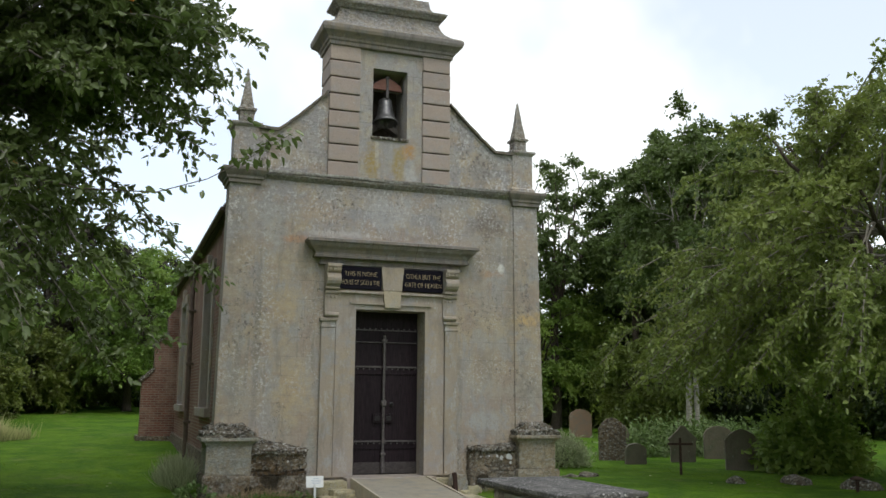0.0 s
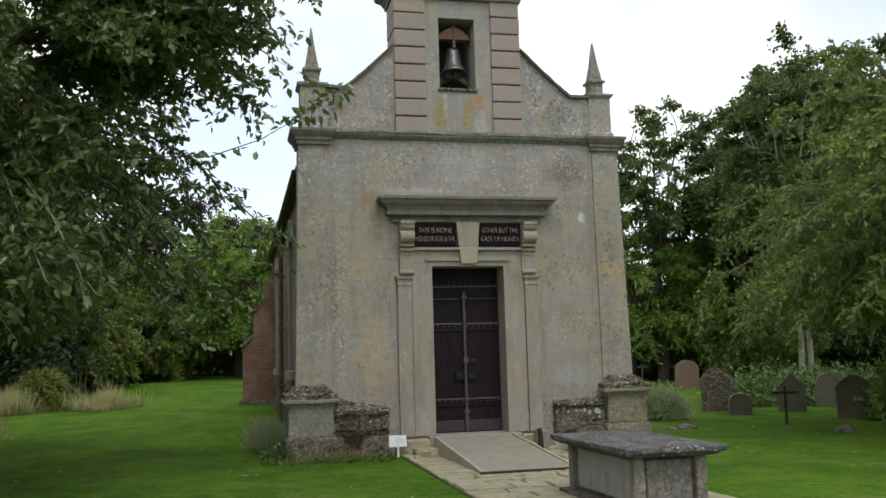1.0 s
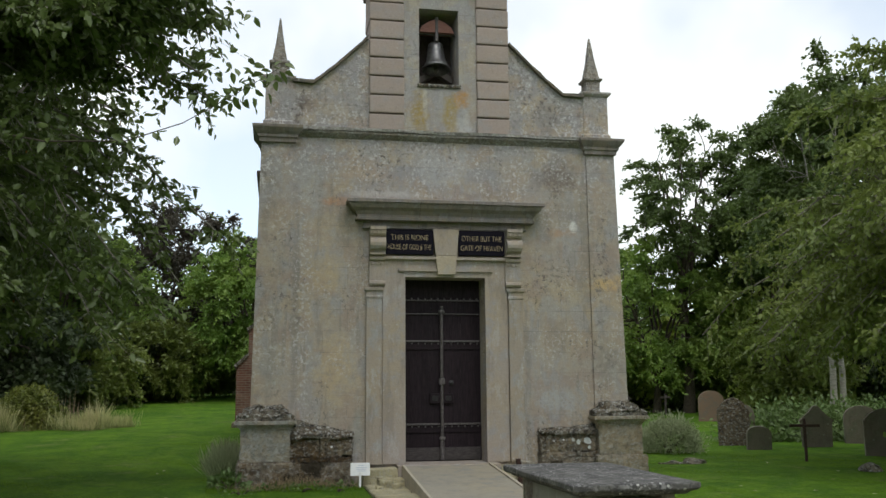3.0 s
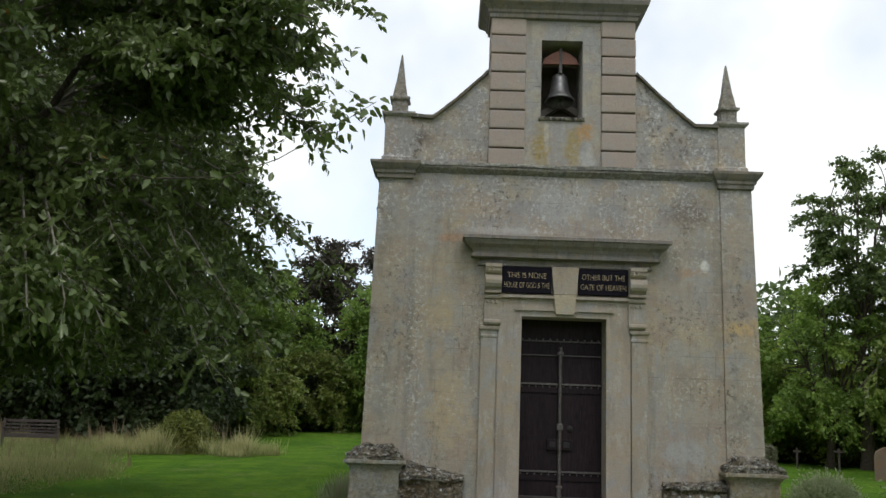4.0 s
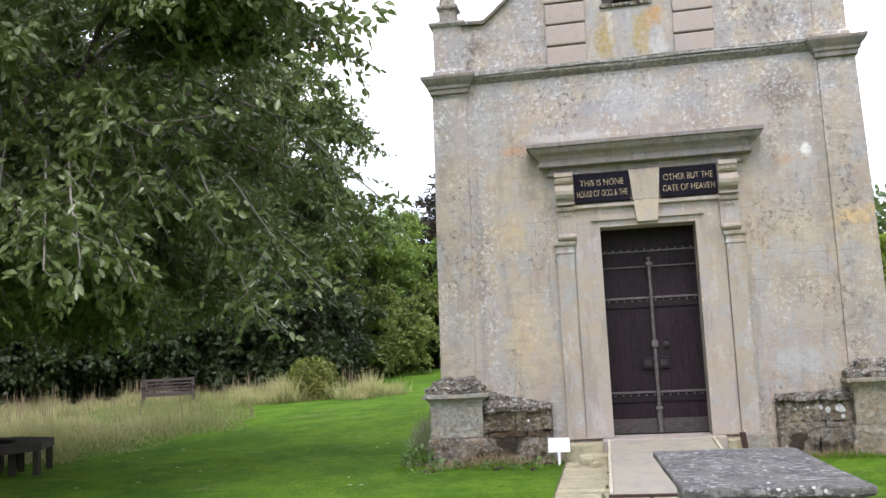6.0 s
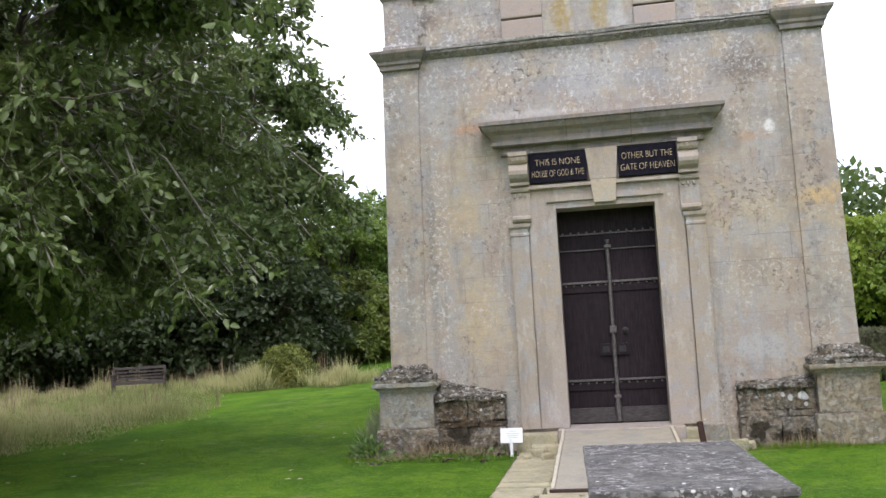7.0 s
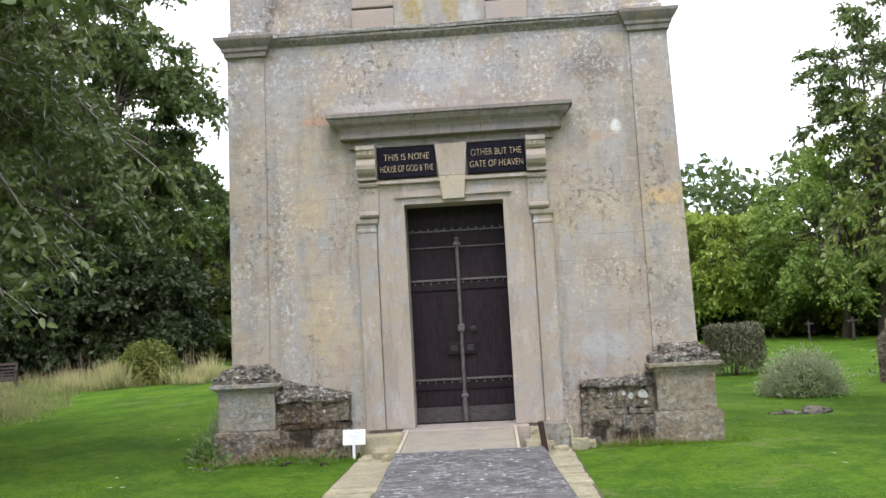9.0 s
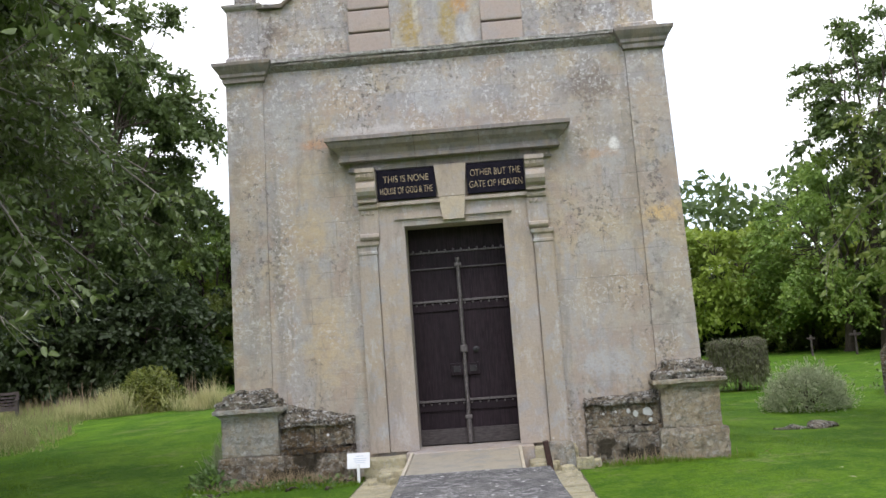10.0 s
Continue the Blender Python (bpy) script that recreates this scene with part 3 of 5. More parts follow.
def leaf_mesh(name, base, way, up, length, width, mat, fine=True):
    """One mesh of many leaves, each folded along its midrib."""
    way = way / (np.linalg.norm(way, axis=1)[:, None] + 1e-9)
    side = np.cross(way, up)
    side /= np.linalg.norm(side, axis=1)[:, None] + 1e-9
    nor = np.cross(side, way)
    L, W = length[:, None], width[:, None]
    if fine:
        cols = [base, base + way * L * 0.3 + side * W * 0.46 + nor * W * 0.16, base + way * L * 0.68 + side * W * 0.36 + nor * W * 0.08 - nor * L * 0.05,
                base + way * L - nor * L * 0.16, base + way * L * 0.68 - side * W * 0.36 + nor * W * 0.08 - nor * L * 0.05, base + way * L * 0.3 - side * W * 0.46 + nor * W * 0.16]
        tri = [(0, 1, 2), (0, 2, 3), (0, 3, 4), (0, 4, 5)]
    else:
        cols = [base, base + way * L * 0.45 + side * W * 0.5 + nor * W * 0.15, base + way * L, base + way * L * 0.45 - side * W * 0.5 + nor * W * 0.15]
        tri = [(0, 1, 2), (0, 2, 3)]
    k, n = len(cols), len(base)
    v = np.stack(cols, axis=1).reshape(-1, 3)
    f = (np.array(tri)[None] + (np.arange(n) * k)[:, None, None]).reshape(-1)
    me = bpy.data.meshes.new(name)
    me.vertices.add(len(v))
    me.vertices.foreach_set("co", v.astype(np.float32).ravel())
    nt = n * len(tri)
    me.loops.add(nt * 3)
    me.loops.foreach_set("vertex_index", f.astype(np.int32))
    me.polygons.add(nt)
    me.polygons.foreach_set("loop_start", np.arange(nt, dtype=np.int32) * 3)
    me.update(calc_edges=True)
    me.materials.append(mat)
    return me


def ground_height(x, y):
    """The lawn lies level by the church and rises gently behind it."""
    s = np.clip((np.asarray(x) + 4) / 9.0, 0, 1)
    s = s * s * (3 - 2 * s)
    left = 0.028 * np.clip(np.asarray(y) - 2, 0, 36)
    right = 0.012 * np.clip(np.asarray(y) - 6, 0, 40)
    x, y = np.asarray(x), np.asarray(y)
    return left * (1 - s) + right * s + 0.02 * np.sin(x * 0.9 + 1.3) * np.sin(y * 0.7) * np.clip((np.hypot(x, y) - 5) / 2, 0, 1) - 0.012


def gz(x, y):
    return float(ground_height(x, y))


# ---- ground ----
def make_ground():
    xs = np.concatenate([[-3000, -600, -150], np.arange(-70, 70.1, 1.75), [150, 600, 3000]])
    ys = np.concatenate([[-3000, -600, -150], np.arange(-40, 75.1, 1.75), [150, 600, 3000]])
    X, Y = np.meshgrid(xs, ys)
    Z = ground_height(X, Y)
    v = np.stack([X, Y, Z], -1).reshape(-1, 3)
    nx = len(xs)
    f = [(j * nx + i, j * nx + i + 1, (j + 1) * nx + i + 1, (j + 1) * nx + i) for j in range(len(ys) - 1) for i in range(nx - 1)]
    me = bpy.data.meshes.new("ground")
    me.from_pydata(v.tolist(), [], f)
    me.materials.append(LAWN)
    me.shade_smooth()
    tagged(new("ground", me), "mown green churchyard lawn reaching to the woods", "lawn", kind="structure")


make_ground()

# ---- the church ----
church = thing("church", (0, 0, 0), "small stone-fronted brick church with a bell turret", "church")


def arc(a, b, sag, n=7):
    """Points from a to b that hang below the straight line by sag."""
    return [(a[0] + (b[0] - a[0]) * t, a[1] + (b[1] - a[1]) * t - sag * 4 * t * (1 - t)) for t in [i / n for i in range(n + 1)]]


# west front, with the door opening cut through
part("front_wall", prism([(-3.0, 0), (-0.65, 0), (-0.65, 3.215), (0.665, 3.215), (0.665, 0), (3.02, 0), (2.94, 5.46), (-2.94, 5.46)], 0, 0.55), FACADE, church,
     "mottled buff and grey stone front with lichen stains")
gable_r = arc((1.15, 7.21), (2.08, 6.36), 0.03) + [(2.46, 6.36)]
gable_l = arc((-1.25, 7.19), (-2.14, 6.36), 0.03) + [(-2.485, 6.38)]
part("gable_wall", prism([(2.46, 5.56)] + gable_r[::-1] + [(1.12, 7.21), (1.12, 5.56)], 0.02, 0.5), FACADE, church)
part("gable_wall", prism([(-2.485, 5.56), (-1.22, 5.56), (-1.22, 7.19)] + gable_l, 0.02, 0.5), FACADE, church)


def coping(line, name="coping"):
    top = [(x, z + 0.055) for x, z in line]
    return part(name, roughen(prism(line + top[::-1], -0.05, 0.56), 0.014, 11, 2), CREST, church, "dark lichened coping stone")


coping(gable_r)
coping(gable_l)
# corner pilasters, slightly battered
part("pilaster", prism([(-3.03, 0.9), (-2.53, 0.9), (-2.445, 5.36), (-2.95, 5.36)], -0.038, 0.4), FACADE, church)
part("pilaster", prism([(2.475, 0.9), (3.05, 0.9), (2.95, 5.36), (2.455, 5.36)], -0.038, 0.4), FACADE, church)
# main string course, breaking forward over the pilasters
string = [(0.0, 5.46), (0.015, 5.47), (0.05, 5.50), (0.085, 5.53), (0.09, 5.555), (0.02, 5.585), (0.0, 5.59)]
part("string_course", roughen(moulded(-2.44, 2.45, 0.0, 0.3, string), 0.012, 9, 5), WEATHERED, church, "thin lichened string course")
ledge = roughen(box(-2.43, 2.44, -0.104, 0.02, 5.572, 5.622, 0.0), 0.0, 1, 7)
for v in ledge.verts:
    v.co += noise.noise_vector(v.co * 13) * 0.018 + noise.noise_vector(v.co * 37) * 0.008
part("string_ledge", ledge, CRUMB, church, "crumbling ledge white with lichen")
cap = [(0.0, 5.335), (0.03, 5.345), (0.035, 5.40), (0.06, 5.42), (0.065, 5.46), (0.10, 5.50), (0.14, 5.56), (0.145, 5.60), (0.05, 5.63), (0.0, 5.635)]
for x0, x1 in ((-2.95, -2.44), (2.455, 2.95)):
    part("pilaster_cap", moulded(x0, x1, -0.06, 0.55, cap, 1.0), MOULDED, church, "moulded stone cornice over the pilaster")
# obelisks on blocks
for cx in (-2.69, 2.67):
    body = moulded(cx - 0.215, cx + 0.215, 0.0, 0.43, [(0.03, 5.63), (0.03, 5.70), (0, 5.73), (0, 6.38), (0.03, 6.40), (0.055, 6.43), (0.055, 6.46), (0.0, 6.48)], 1.0)
    part("obelisk_pedestal", body, FACADE, church)
    spire = moulded(cx - 0.125, cx + 0.125, 0.09, 0.34, [(0.02, 6.48), (0.0, 6.51), (0.0, 6.69), (0.035, 6.71), (0.04, 6.745), (-0.005, 6.77), (-0.055, 7.06), (-0.11, 7.50), (-0.12, 7.53)], 1.0)
    part("obelisk", roughen(spire, 0.006, 9, 1), WEATHERED, church, "small weathered stone obelisk")

# bell turret
T0, T1, TD = -1.235, 1.135, 0.72
tower = box(-0.66, -0.40, 0.0, TD, 5.58, 8.14)
box(0.275, 0.575, 0.0, TD, 5.58, 8.14, bm=tower)
box(-0.40, 0.275, 0.0, TD, 5.58, 6.45, bm=tower)
box(-0.40, 0.275, 0.0, TD, 7.78, 8.14, bm=tower)
part("turret_panel", tower, TURRET, church)
back_l = box(T0 + 0.05, -0.66, 0.05, TD - 0.03, 5.58, 8.14)
box(0.575, T1 - 0.05, 0.05, TD - 0.03, 5.58, 8.14, bm=back_l)
part("turret_core", back_l, FACADE, church)
part("turret_back", box(-0.62, 0.55, TD + 0.003, TD + 0.06, 6.3, 7.95), DARK_WOOD, church, "dark timber back of the bell opening")
edge = box(-0.43, 0.305, -0.035, 0.1, 6.40, 6.455, 0.008)
part("bell_sill", edge, LICHENED, church)
for side, (x0, x1) in (("l", (T0, -0.655)), ("r", (0.572, T1))):
    for i in range(8):
        z0 = 5.585 + i * 0.3215
        part("quoin", box(x0 + 0.004 * (i % 3), x1 - 0.003 * (i % 2), -0.045, TD, z0 + 0.012, z0 + 0.3095, 0.022, rough=0.004, seed=i), PINKISH, church)
ogee = [(0.0, 8.12), (0.03, 8.13), (0.035, 8.19), (0.06, 8.21), (0.07, 8.25), (0.12, 8.30), (0.18, 8.345), (0.20, 8.40), (0.20, 8.46)]
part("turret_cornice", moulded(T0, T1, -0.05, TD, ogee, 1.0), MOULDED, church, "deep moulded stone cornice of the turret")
sweep = [(0.19, 8.46), (0.16, 8.50), (0.04, 8.56), (-0.08, 8.65), (-0.15, 8.76), (-0.19, 8.88), (-0.20, 8.96)]
part("turret_sweep", roughen(moulded(T0, T1, -0.05, TD, sweep, 0.6), 0.008, 8, 2), WEATHERED, church, "lichened concave stone roof of the turret")
upper = [(-0.20, 8.96), (-0.15, 8.97), (-0.13, 9.00), (-0.06, 9.04), (-0.05, 9.08), (-0.14, 9.10), (-0.26, 9.16), (-0.32, 9.26), (-0.345, 9.4), (-0.35, 9.42)]
part("turret_top", moulded(T0, T1, -0.05, TD, upper, 0.6), WEATHERED, church)

# doorcase
def doorcase():
    frame_l = prism([(-1.005, 0.29), (-0.645, 0.29), (-0.645, 3.21), (0.66, 3.21), (0.66, 0.29), (1.02, 0.29), (1.02, 3.53), (-1.005, 3.53)], -0.05, 0.012)
    part("architrave", frame_l, DRESSED, church, "pale dressed stone door surround")
    inner = prism([(-0.76, 3.30), (-0.76, 3.345), (0.775, 3.345), (0.775, 3.30)], -0.088, -0.04)
    part("fillet", inner, DRESSED, church)
    outer = prism([(-0.985, 3.49), (1.0, 3.49), (1.0, 3.535), (-0.985, 3.535)], -0.115, -0.04)
    part("fillet", outer, DRESSED, church)
    for sx in (-1, 1):
        cx = 0.0075
        a, b = sorted((cx + sx * 1.0, cx + sx * 1.03))
        part("joint_strip", box(a, b, -0.03, 0.01, 0.29, 3.0), DRESSED, church)
        a, b = sorted((cx + sx * 1.035, cx + sx * 1.275))
        st = moulded(a, b, -0.075, 0.01, [(0.0, 0.29), (0.0, 2.86), (0.012, 2.87), (0.012, 2.90), (0.0, 2.91), (0.0, 2.965), (0.03, 2.99), (0.035, 3.03), (0.0, 3.05)])
        part("door_strip", st, STRIP, church)
        # scrolled console
        a, b = sorted((cx + sx * 0.985, cx + sx * 1.235))
        prof = [(0.0, 3.05), (-0.09, 3.05), (-0.125, 3.062), (-0.145, 3.09), (-0.135, 3.125), (-0.10, 3.14), (-0.105, 3.45), (-0.145, 3.465), (-0.155, 3.49), (-0.15, 3.515),
                (-0.11, 3.522), (-0.11, 3.54), (-0.195, 3.545), (-0.195, 3.575), (-0.155, 3.585), (-0.175, 3.61), (-0.235, 3.635), (-0.27, 3.68), (-0.278, 3.73), (-0.26, 3.785),
                (-0.215, 3.815), (-0.205, 3.83), (-0.245, 3.845), (-0.262, 3.875), (-0.262, 3.925), (-0.29, 3.93), (-0.29, 3.985), (0.0, 3.985)]
        part("console", side_prism(prof, a, b), DRESSED, church, "carved stone scroll bracket")
        for k in range(3):
            x = a + 0.045 + k * 0.07
            part("console_bead", box(x - 0.016, x + 0.016, -0.135, -0.09, 3.39, 3.435, 0.006), DRESSED, church)
            part("console_flute", box(x - 0.014, x + 0.014, -0.283, -0.24, 3.865, 3.915, 0.006), DRESSED, church)
    part("keystone", prism([(-0.125, 3.25), (0.155, 3.25), (0.184, 3.555), (-0.159, 3.555)], -0.12, 0.005), KEYED, church, "buff stone keystone")
    part("keystone", prism([(-0.160, 3.56), (0.185, 3.56), (0.225, 3.985), (-0.201, 3.985)], -0.118, 0.005), DRESSED, church, "pale upper part of the keystone")
    hood = [(0.0, 3.985), (0.02, 3.987), (0.02, 4.015), (0.002, 4.022), (0.002, 4.098), (0.10, 4.104), (0.128, 4.106), (0.128, 4.148), (0.108, 4.154), (0.112, 4.19), (0.15, 4.245),
            (0.21, 4.29), (0.243, 4.345), (0.243, 4.36), (0.277, 4.365), (0.277, 4.412), (0.16, 4.445), (0.0, 4.46)]
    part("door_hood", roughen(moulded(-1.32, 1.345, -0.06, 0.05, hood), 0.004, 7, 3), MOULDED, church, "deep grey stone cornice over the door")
    for x in (-0.43, 0.42):
        edge = [(-0.064 - out, z) for out, z in hood] + [(0.0, 4.458), (0.0, 3.99)]
        part("hood_joint", side_prism(edge, x, x + 0.005), MOSSY, church)


doorcase()


def lettering(text, x, z, width, height, parent, name="lettering"):
    cu = bpy.data.curves.new("lettering", "FONT")
    cu.body, cu.size, cu.extrude, cu.align_x = text, 0.15, 0.002, "CENTER"
    cu.offset = -0.0028
    src = bpy.data.objects.new("lettering_source", cu)
    me = bpy.data.meshes.new_from_object(src)
    bpy.data.objects.remove(src)
    lo = [min(v.co[i] for v in me.vertices) for i in (0, 1)]
    hi = [max(v.co[i] for v in me.vertices) for i in (0, 1)]
    for v in me.vertices:
        u, w, d = v.co
        v.co = (x + ((u - lo[0]) / (hi[0] - lo[0]) - 0.5) * width, -0.098 - d, z + (w - lo[1]) / (hi[1] - lo[1]) * height)
    me.materials.clear()
    me.materials.append(GILT)
    ob = new(name, me)
    ob.parent = parent
    ob["label"] = "worn gilt capital letters"


for x0, x1, lines in ((-0.965, -0.195, ("THIS IS NONE", "HOUSE OF GOD & THE")), (0.225, 0.985, ("OTHER BUT THE", "GATE OF HEAVEN"))):
    pq = part("plaque", box(x0, x1, -0.096, -0.03, 3.57, 3.97, 0.004), PLAQUE, church, "black painted plaque with gilt lettering")
    cx = (x0 + x1) / 2
    lettering(lines[0], cx, 3.80, 0.60 if x0 < 0 else 0.66, 0.085, pq)
    lettering(lines[1], cx, 3.645, 0.70, 0.085, pq)


# door of two leaves
def door():
    d = part("door", box(-0.66, 0.675, 0.42, 0.47, 0.28, 3.25), DOOR_WOOD, church, "tall dark oak double door, closed, with iron straps")
    for i in range(8):
        x0 = -0.648 + i * 0.1635
        if i >= 4:
            x0 += 0.003
        part("plank", box(x0, x0 + 0.1635, 0.392 + 0.0012 * (i % 3), 0.423, 0.50, 2.90), DOOR_WOOD, d)
    for x0, x1 in ((-0.648, -0.03), (0.045, 0.662)):
        part("bottom_board", box(x0, x1, 0.36, 0.425, 0.30, 0.50, 0.008), DOOR_BOARD, d, "weathered brown bottom board")
    for z, h in ((2.865, 0.022), (2.645, 0.016), (2.19, 0.03), (0.855, 0.03)):
        for x0, x1 in ((-0.648, 0.004), (0.008, 0.662)):
            part("strap", box(x0, x1, 0.365, 0.39, z, z + h, 0.004), IRON, d, "iron strap")
    for z in (2.165, 0.83, 2.90):
        for i in range(12):
            x = -0.59 + i * 0.109
            part("stud", lathe([(0.016, 0), (0.014, 0.012), (0.006, 0.02)], 8), IRON, d).matrix_local = pose(x, 0.372, z, 90, 0, 0)
    for z in (2.17, 0.835):
        part("rail", box(-0.648, 0.662, 0.372, 0.39, z - 0.10, z - 0.005, 0.004), DOOR_WOOD, d)
    bar = [[0.007 + 0.0015 * math.sin(z * 9), 0.34, z] for z in np.linspace(0.31, 2.78, 22)]
    tubes("cover_bar", [(bar, [(0.040 if i < 3 else 0.027) + 0.002 * (i % 2) for i in range(22)])], IRON, d, 8, "twisted grey iron bar over the meeting of the leaves")
    for z in (2.66, 1.50, 0.62):
        part("collar", box(-0.04, 0.055, 0.30, 0.37, z, z + (0.10 if z == 1.5 else 0.05), 0.012), IRON, d)
    part("lock_box", box(-0.19, 0.20, 0.345, 0.40, 1.20, 1.36, 0.008), DOOR_WOOD, d, "iron lock plate")
    part("lock_plate", box(-0.15, -0.06, 0.335, 0.35, 1.24, 1.32, 0.004), DARK_IRON, d)
    part("lock_plate", box(0.07, 0.16, 0.335, 0.35, 1.24, 1.32, 0.004), DARK_IRON, d)
    part("handle", lathe([(0.045, 0), (0.045, 0.012), (0.02, 0.02), (0.02, 0.05)], 12), DARK_IRON, d).matrix_local = pose(0.17, 0.385, 1.53, 90, 0, 0)


door()
part("door_reveal", box(-0.70, 0.71, 0.56, 0.62, 0.0, 3.4), DARK_WOOD, church)
part("sill", roughen(box(-0.80, 0.82, -0.30, 0.6, -0.05, 0.285, 0.012), 0.004, 6, 1), DRESSED, church, "worn stone door sill")
# stone steps beside the ramp
for x0, x1, y0, z1 in ((-1.34, -0.80, -0.34, 0.245), (0.82, 1.36, -0.34, 0.245)):
    part("step", roughen(box(x0, x1, y0, 0.0, -0.05, z1, 0.02), 0.012, 5, 2), FLAG, church)
for x0, x1 in ((-1.12, -0.74), (0.74, 1.10)):
    part("step", roughen(box(x0, x1, -0.66, -0.345, -0.05, 0.13, 0.02), 0.012, 5, 2), FLAG, church)


# corner pedestals
def pedestal(cx, sx):
    a, b = cx - 0.365, cx + 0.365
    part("pedestal_base", roughen(moulded(a, b, -0.26, 0.6, [(0.05, -0.05), (0.055, 0.30), (0.045, 0.355), (0.03, 0.372), (-0.01, 0.375)], 0.0), 0.024, 9, 6, cx), (BROWNED if sx < 0 else RUSSET), church)
    part("pedestal", roughen(moulded(a, b, -0.26, 0.6, [(-0.006, 0.378), (0.0, 0.385), (0.0, 0.86)], 0.0), 0.011, 9, 6, cx), (PEDESTAL if sx < 0 else RUSSET), church, "weathered stone pedestal")
    part("pedestal_cap", roughen(moulded(a, b, -0.26, 0.6, [(0.0, 0.86), (0.022, 0.865), (0.022, 0.885), (0.035, 0.89), (0.06, 0.92), (0.092, 0.93), (0.092, 0.975), (0.05, 0.985)]), 0.010, 12, 6, cx), (PEDESTAL if sx < 0 else RUSSET), church)
    part("pedestal_slope", roughen(moulded(a, b, -0.26, 0.6, [(0.07, 0.985), (0.05, 1.03), (0.06, 1.04), (0.05, 1.075), (-0.02, 1.09), (-0.03, 1.14), (-0.07, 1.15), (-0.13, 1.20), (-0.18, 1.215)]), 0.04, 13, 7, cx), LICHENED, church,
         "crumbling sloped pedestal top under white lichen")


pedestal(-2.79, -1)
pedestal(2.81, 1)


# eroded plinth walls between pedestals and door
def plinth(x0, x1, seed, heap):
    r = random.Random(seed)
    z = -0.05
    for row, h in enumerate((0.40, 0.08, 0.28)):
        x = x0
        while x < x1 - 0.02:
            w = min(r.uniform(0.4, 0.6), x1 - x)
            if x1 - (x + w) < 0.2:
                w = x1 - x
            out = (0.225, 0.20, 0.165)[row] + r.uniform(-0.015, 0.015)
            part("stone_block", roughen(box(x + 0.004, x + w - 0.004, -out, 0.02, z + 0.002, z + h - 0.002, 0.012), 0.026, 8.5, 6, r.random() * 9), (BROWNED, MOSSY if seed == 4 else BROWNED, ERODED)[row], church)
            x += w
        z += h
    top = side_prism([(-0.205, z), (-0.20, z + 0.05), (-0.12, z + 0.06), (-0.05, z + 0.08), (0.0, z + 0.09), (0.02, z)], x0, x1)
    bmesh.ops.subdivide_edges(top, edges=top.edges[:], cuts=6, use_grid_fill=True)
    for v in top.verts:
        u = (v.co.x - x0) / (x1 - x0)
        rise = heap * ((1 - u) if seed == 4 else u) ** 1.3
        if v.co.z > z + 0.03:
            v.co.z += rise * min(1.0, max(0.0, (v.co.y + 0.2) / 0.15))
    part("plinth_coping", roughen(roughen(top, 0.035, 9, 0, seed), 0.02, 23, 0, seed), LICHENED, church, "crumbled lichened plinth top")


plinth(-2.42, -1.47, 4, 0.22)
plinth(1.50, 2.44, 9, 0.06)

# brick body behind the front
wall = bmesh.new()
SX = -2.82
W1, W2 = (3.0, 4.9), (9.9, 11.9)
for y0, y1, z0, z1 in ((0.55, W1[0], 0, 5.0), (W1[0], W1[1], 0, 1.4), (W1[0], W1[1], 4.25, 5.0), (W1[1], W2[0], 0, 5.0), (W2[0], W2[1], 0, 1.4), (W2[0], W2[1], 4.25, 5.0), (W2[1], 15.0, 0, 5.0)):
    box(SX, SX + 0.5, y0, y1, z0, z1, bm=wall)
box(2.32, 2.82, 0.55, 15.0, 0, 5.0, bm=wall)
box(SX, 2.82, 15.0, 15.5, 0, 5.0, bm=wall)
part("side_wall", wall, BRICK, church, "old red brick nave wall")
part("plinth_course", box(SX - 0.08, SX, 0.62, 15.0, -0.05, 0.55, 0.02), ERODED, church)
for y0, y1 in (W1, W2):
    w = part("window", box(SX + 0.14, SX + 0.17, y0 + 0.1, y1 - 0.1, 1.45, 4.2), GLASS_DARK, church, "tall leaded window in a stone surround")
    for q in ((y0 - 0.12, y0 + 0.12, 1.3, 4.3), (y1 - 0.12, y1 + 0.12, 1.3, 4.3)):
        part("jamb", box(SX - 0.05, SX + 0.2, *q, 0.012), DRESSED, w)
    part("lintel", box(SX - 0.06, SX + 0.2, y0 - 0.12, y1 + 0.12, 4.18, 4.42, 0.012), DRESSED, w)
    part("keystone", box(SX - 0.10, SX + 0.2, (y0 + y1) / 2 - 0.12, (y0 + y1) / 2 + 0.12, 4.14, 4.62, 0.012), DRESSED, w)
    part("window_sill", box(SX - 0.12, SX + 0.2, y0 - 0.18, y1 + 0.18, 1.24, 1.42, 0.015), DRESSED, w)
    part("mullion", box(SX + 0.08, SX + 0.16, (y0 + y1) / 2 - 0.05, (y0 + y1) / 2 + 0.05, 1.42, 4.2, 0.01), DRESSED, w)
    for z in (1.95, 2.5, 3.05, 3.6):
        part("glazing_bar", box(SX + 0.11, SX + 0.145, y0 + 0.12, y1 - 0.12, z, z + 0.03), IRON, w)
pipe = part("downpipe", lathe([(0.055, 0.1), (0.055, 4.5), (0.075, 4.52), (0.12, 4.62), (0.12, 4.85)], 12), LEAD, church, "brown rainwater pipe with a hopper head")
pipe.matrix_local = pose(SX - 0.10, 7.4, 0)
for z in (1.0, 2.4, 3.7):
    part("bracket", box(-0.075, 0.1, -0.09, 0.09, z, z + 0.06, 0.01), LEAD, pipe)
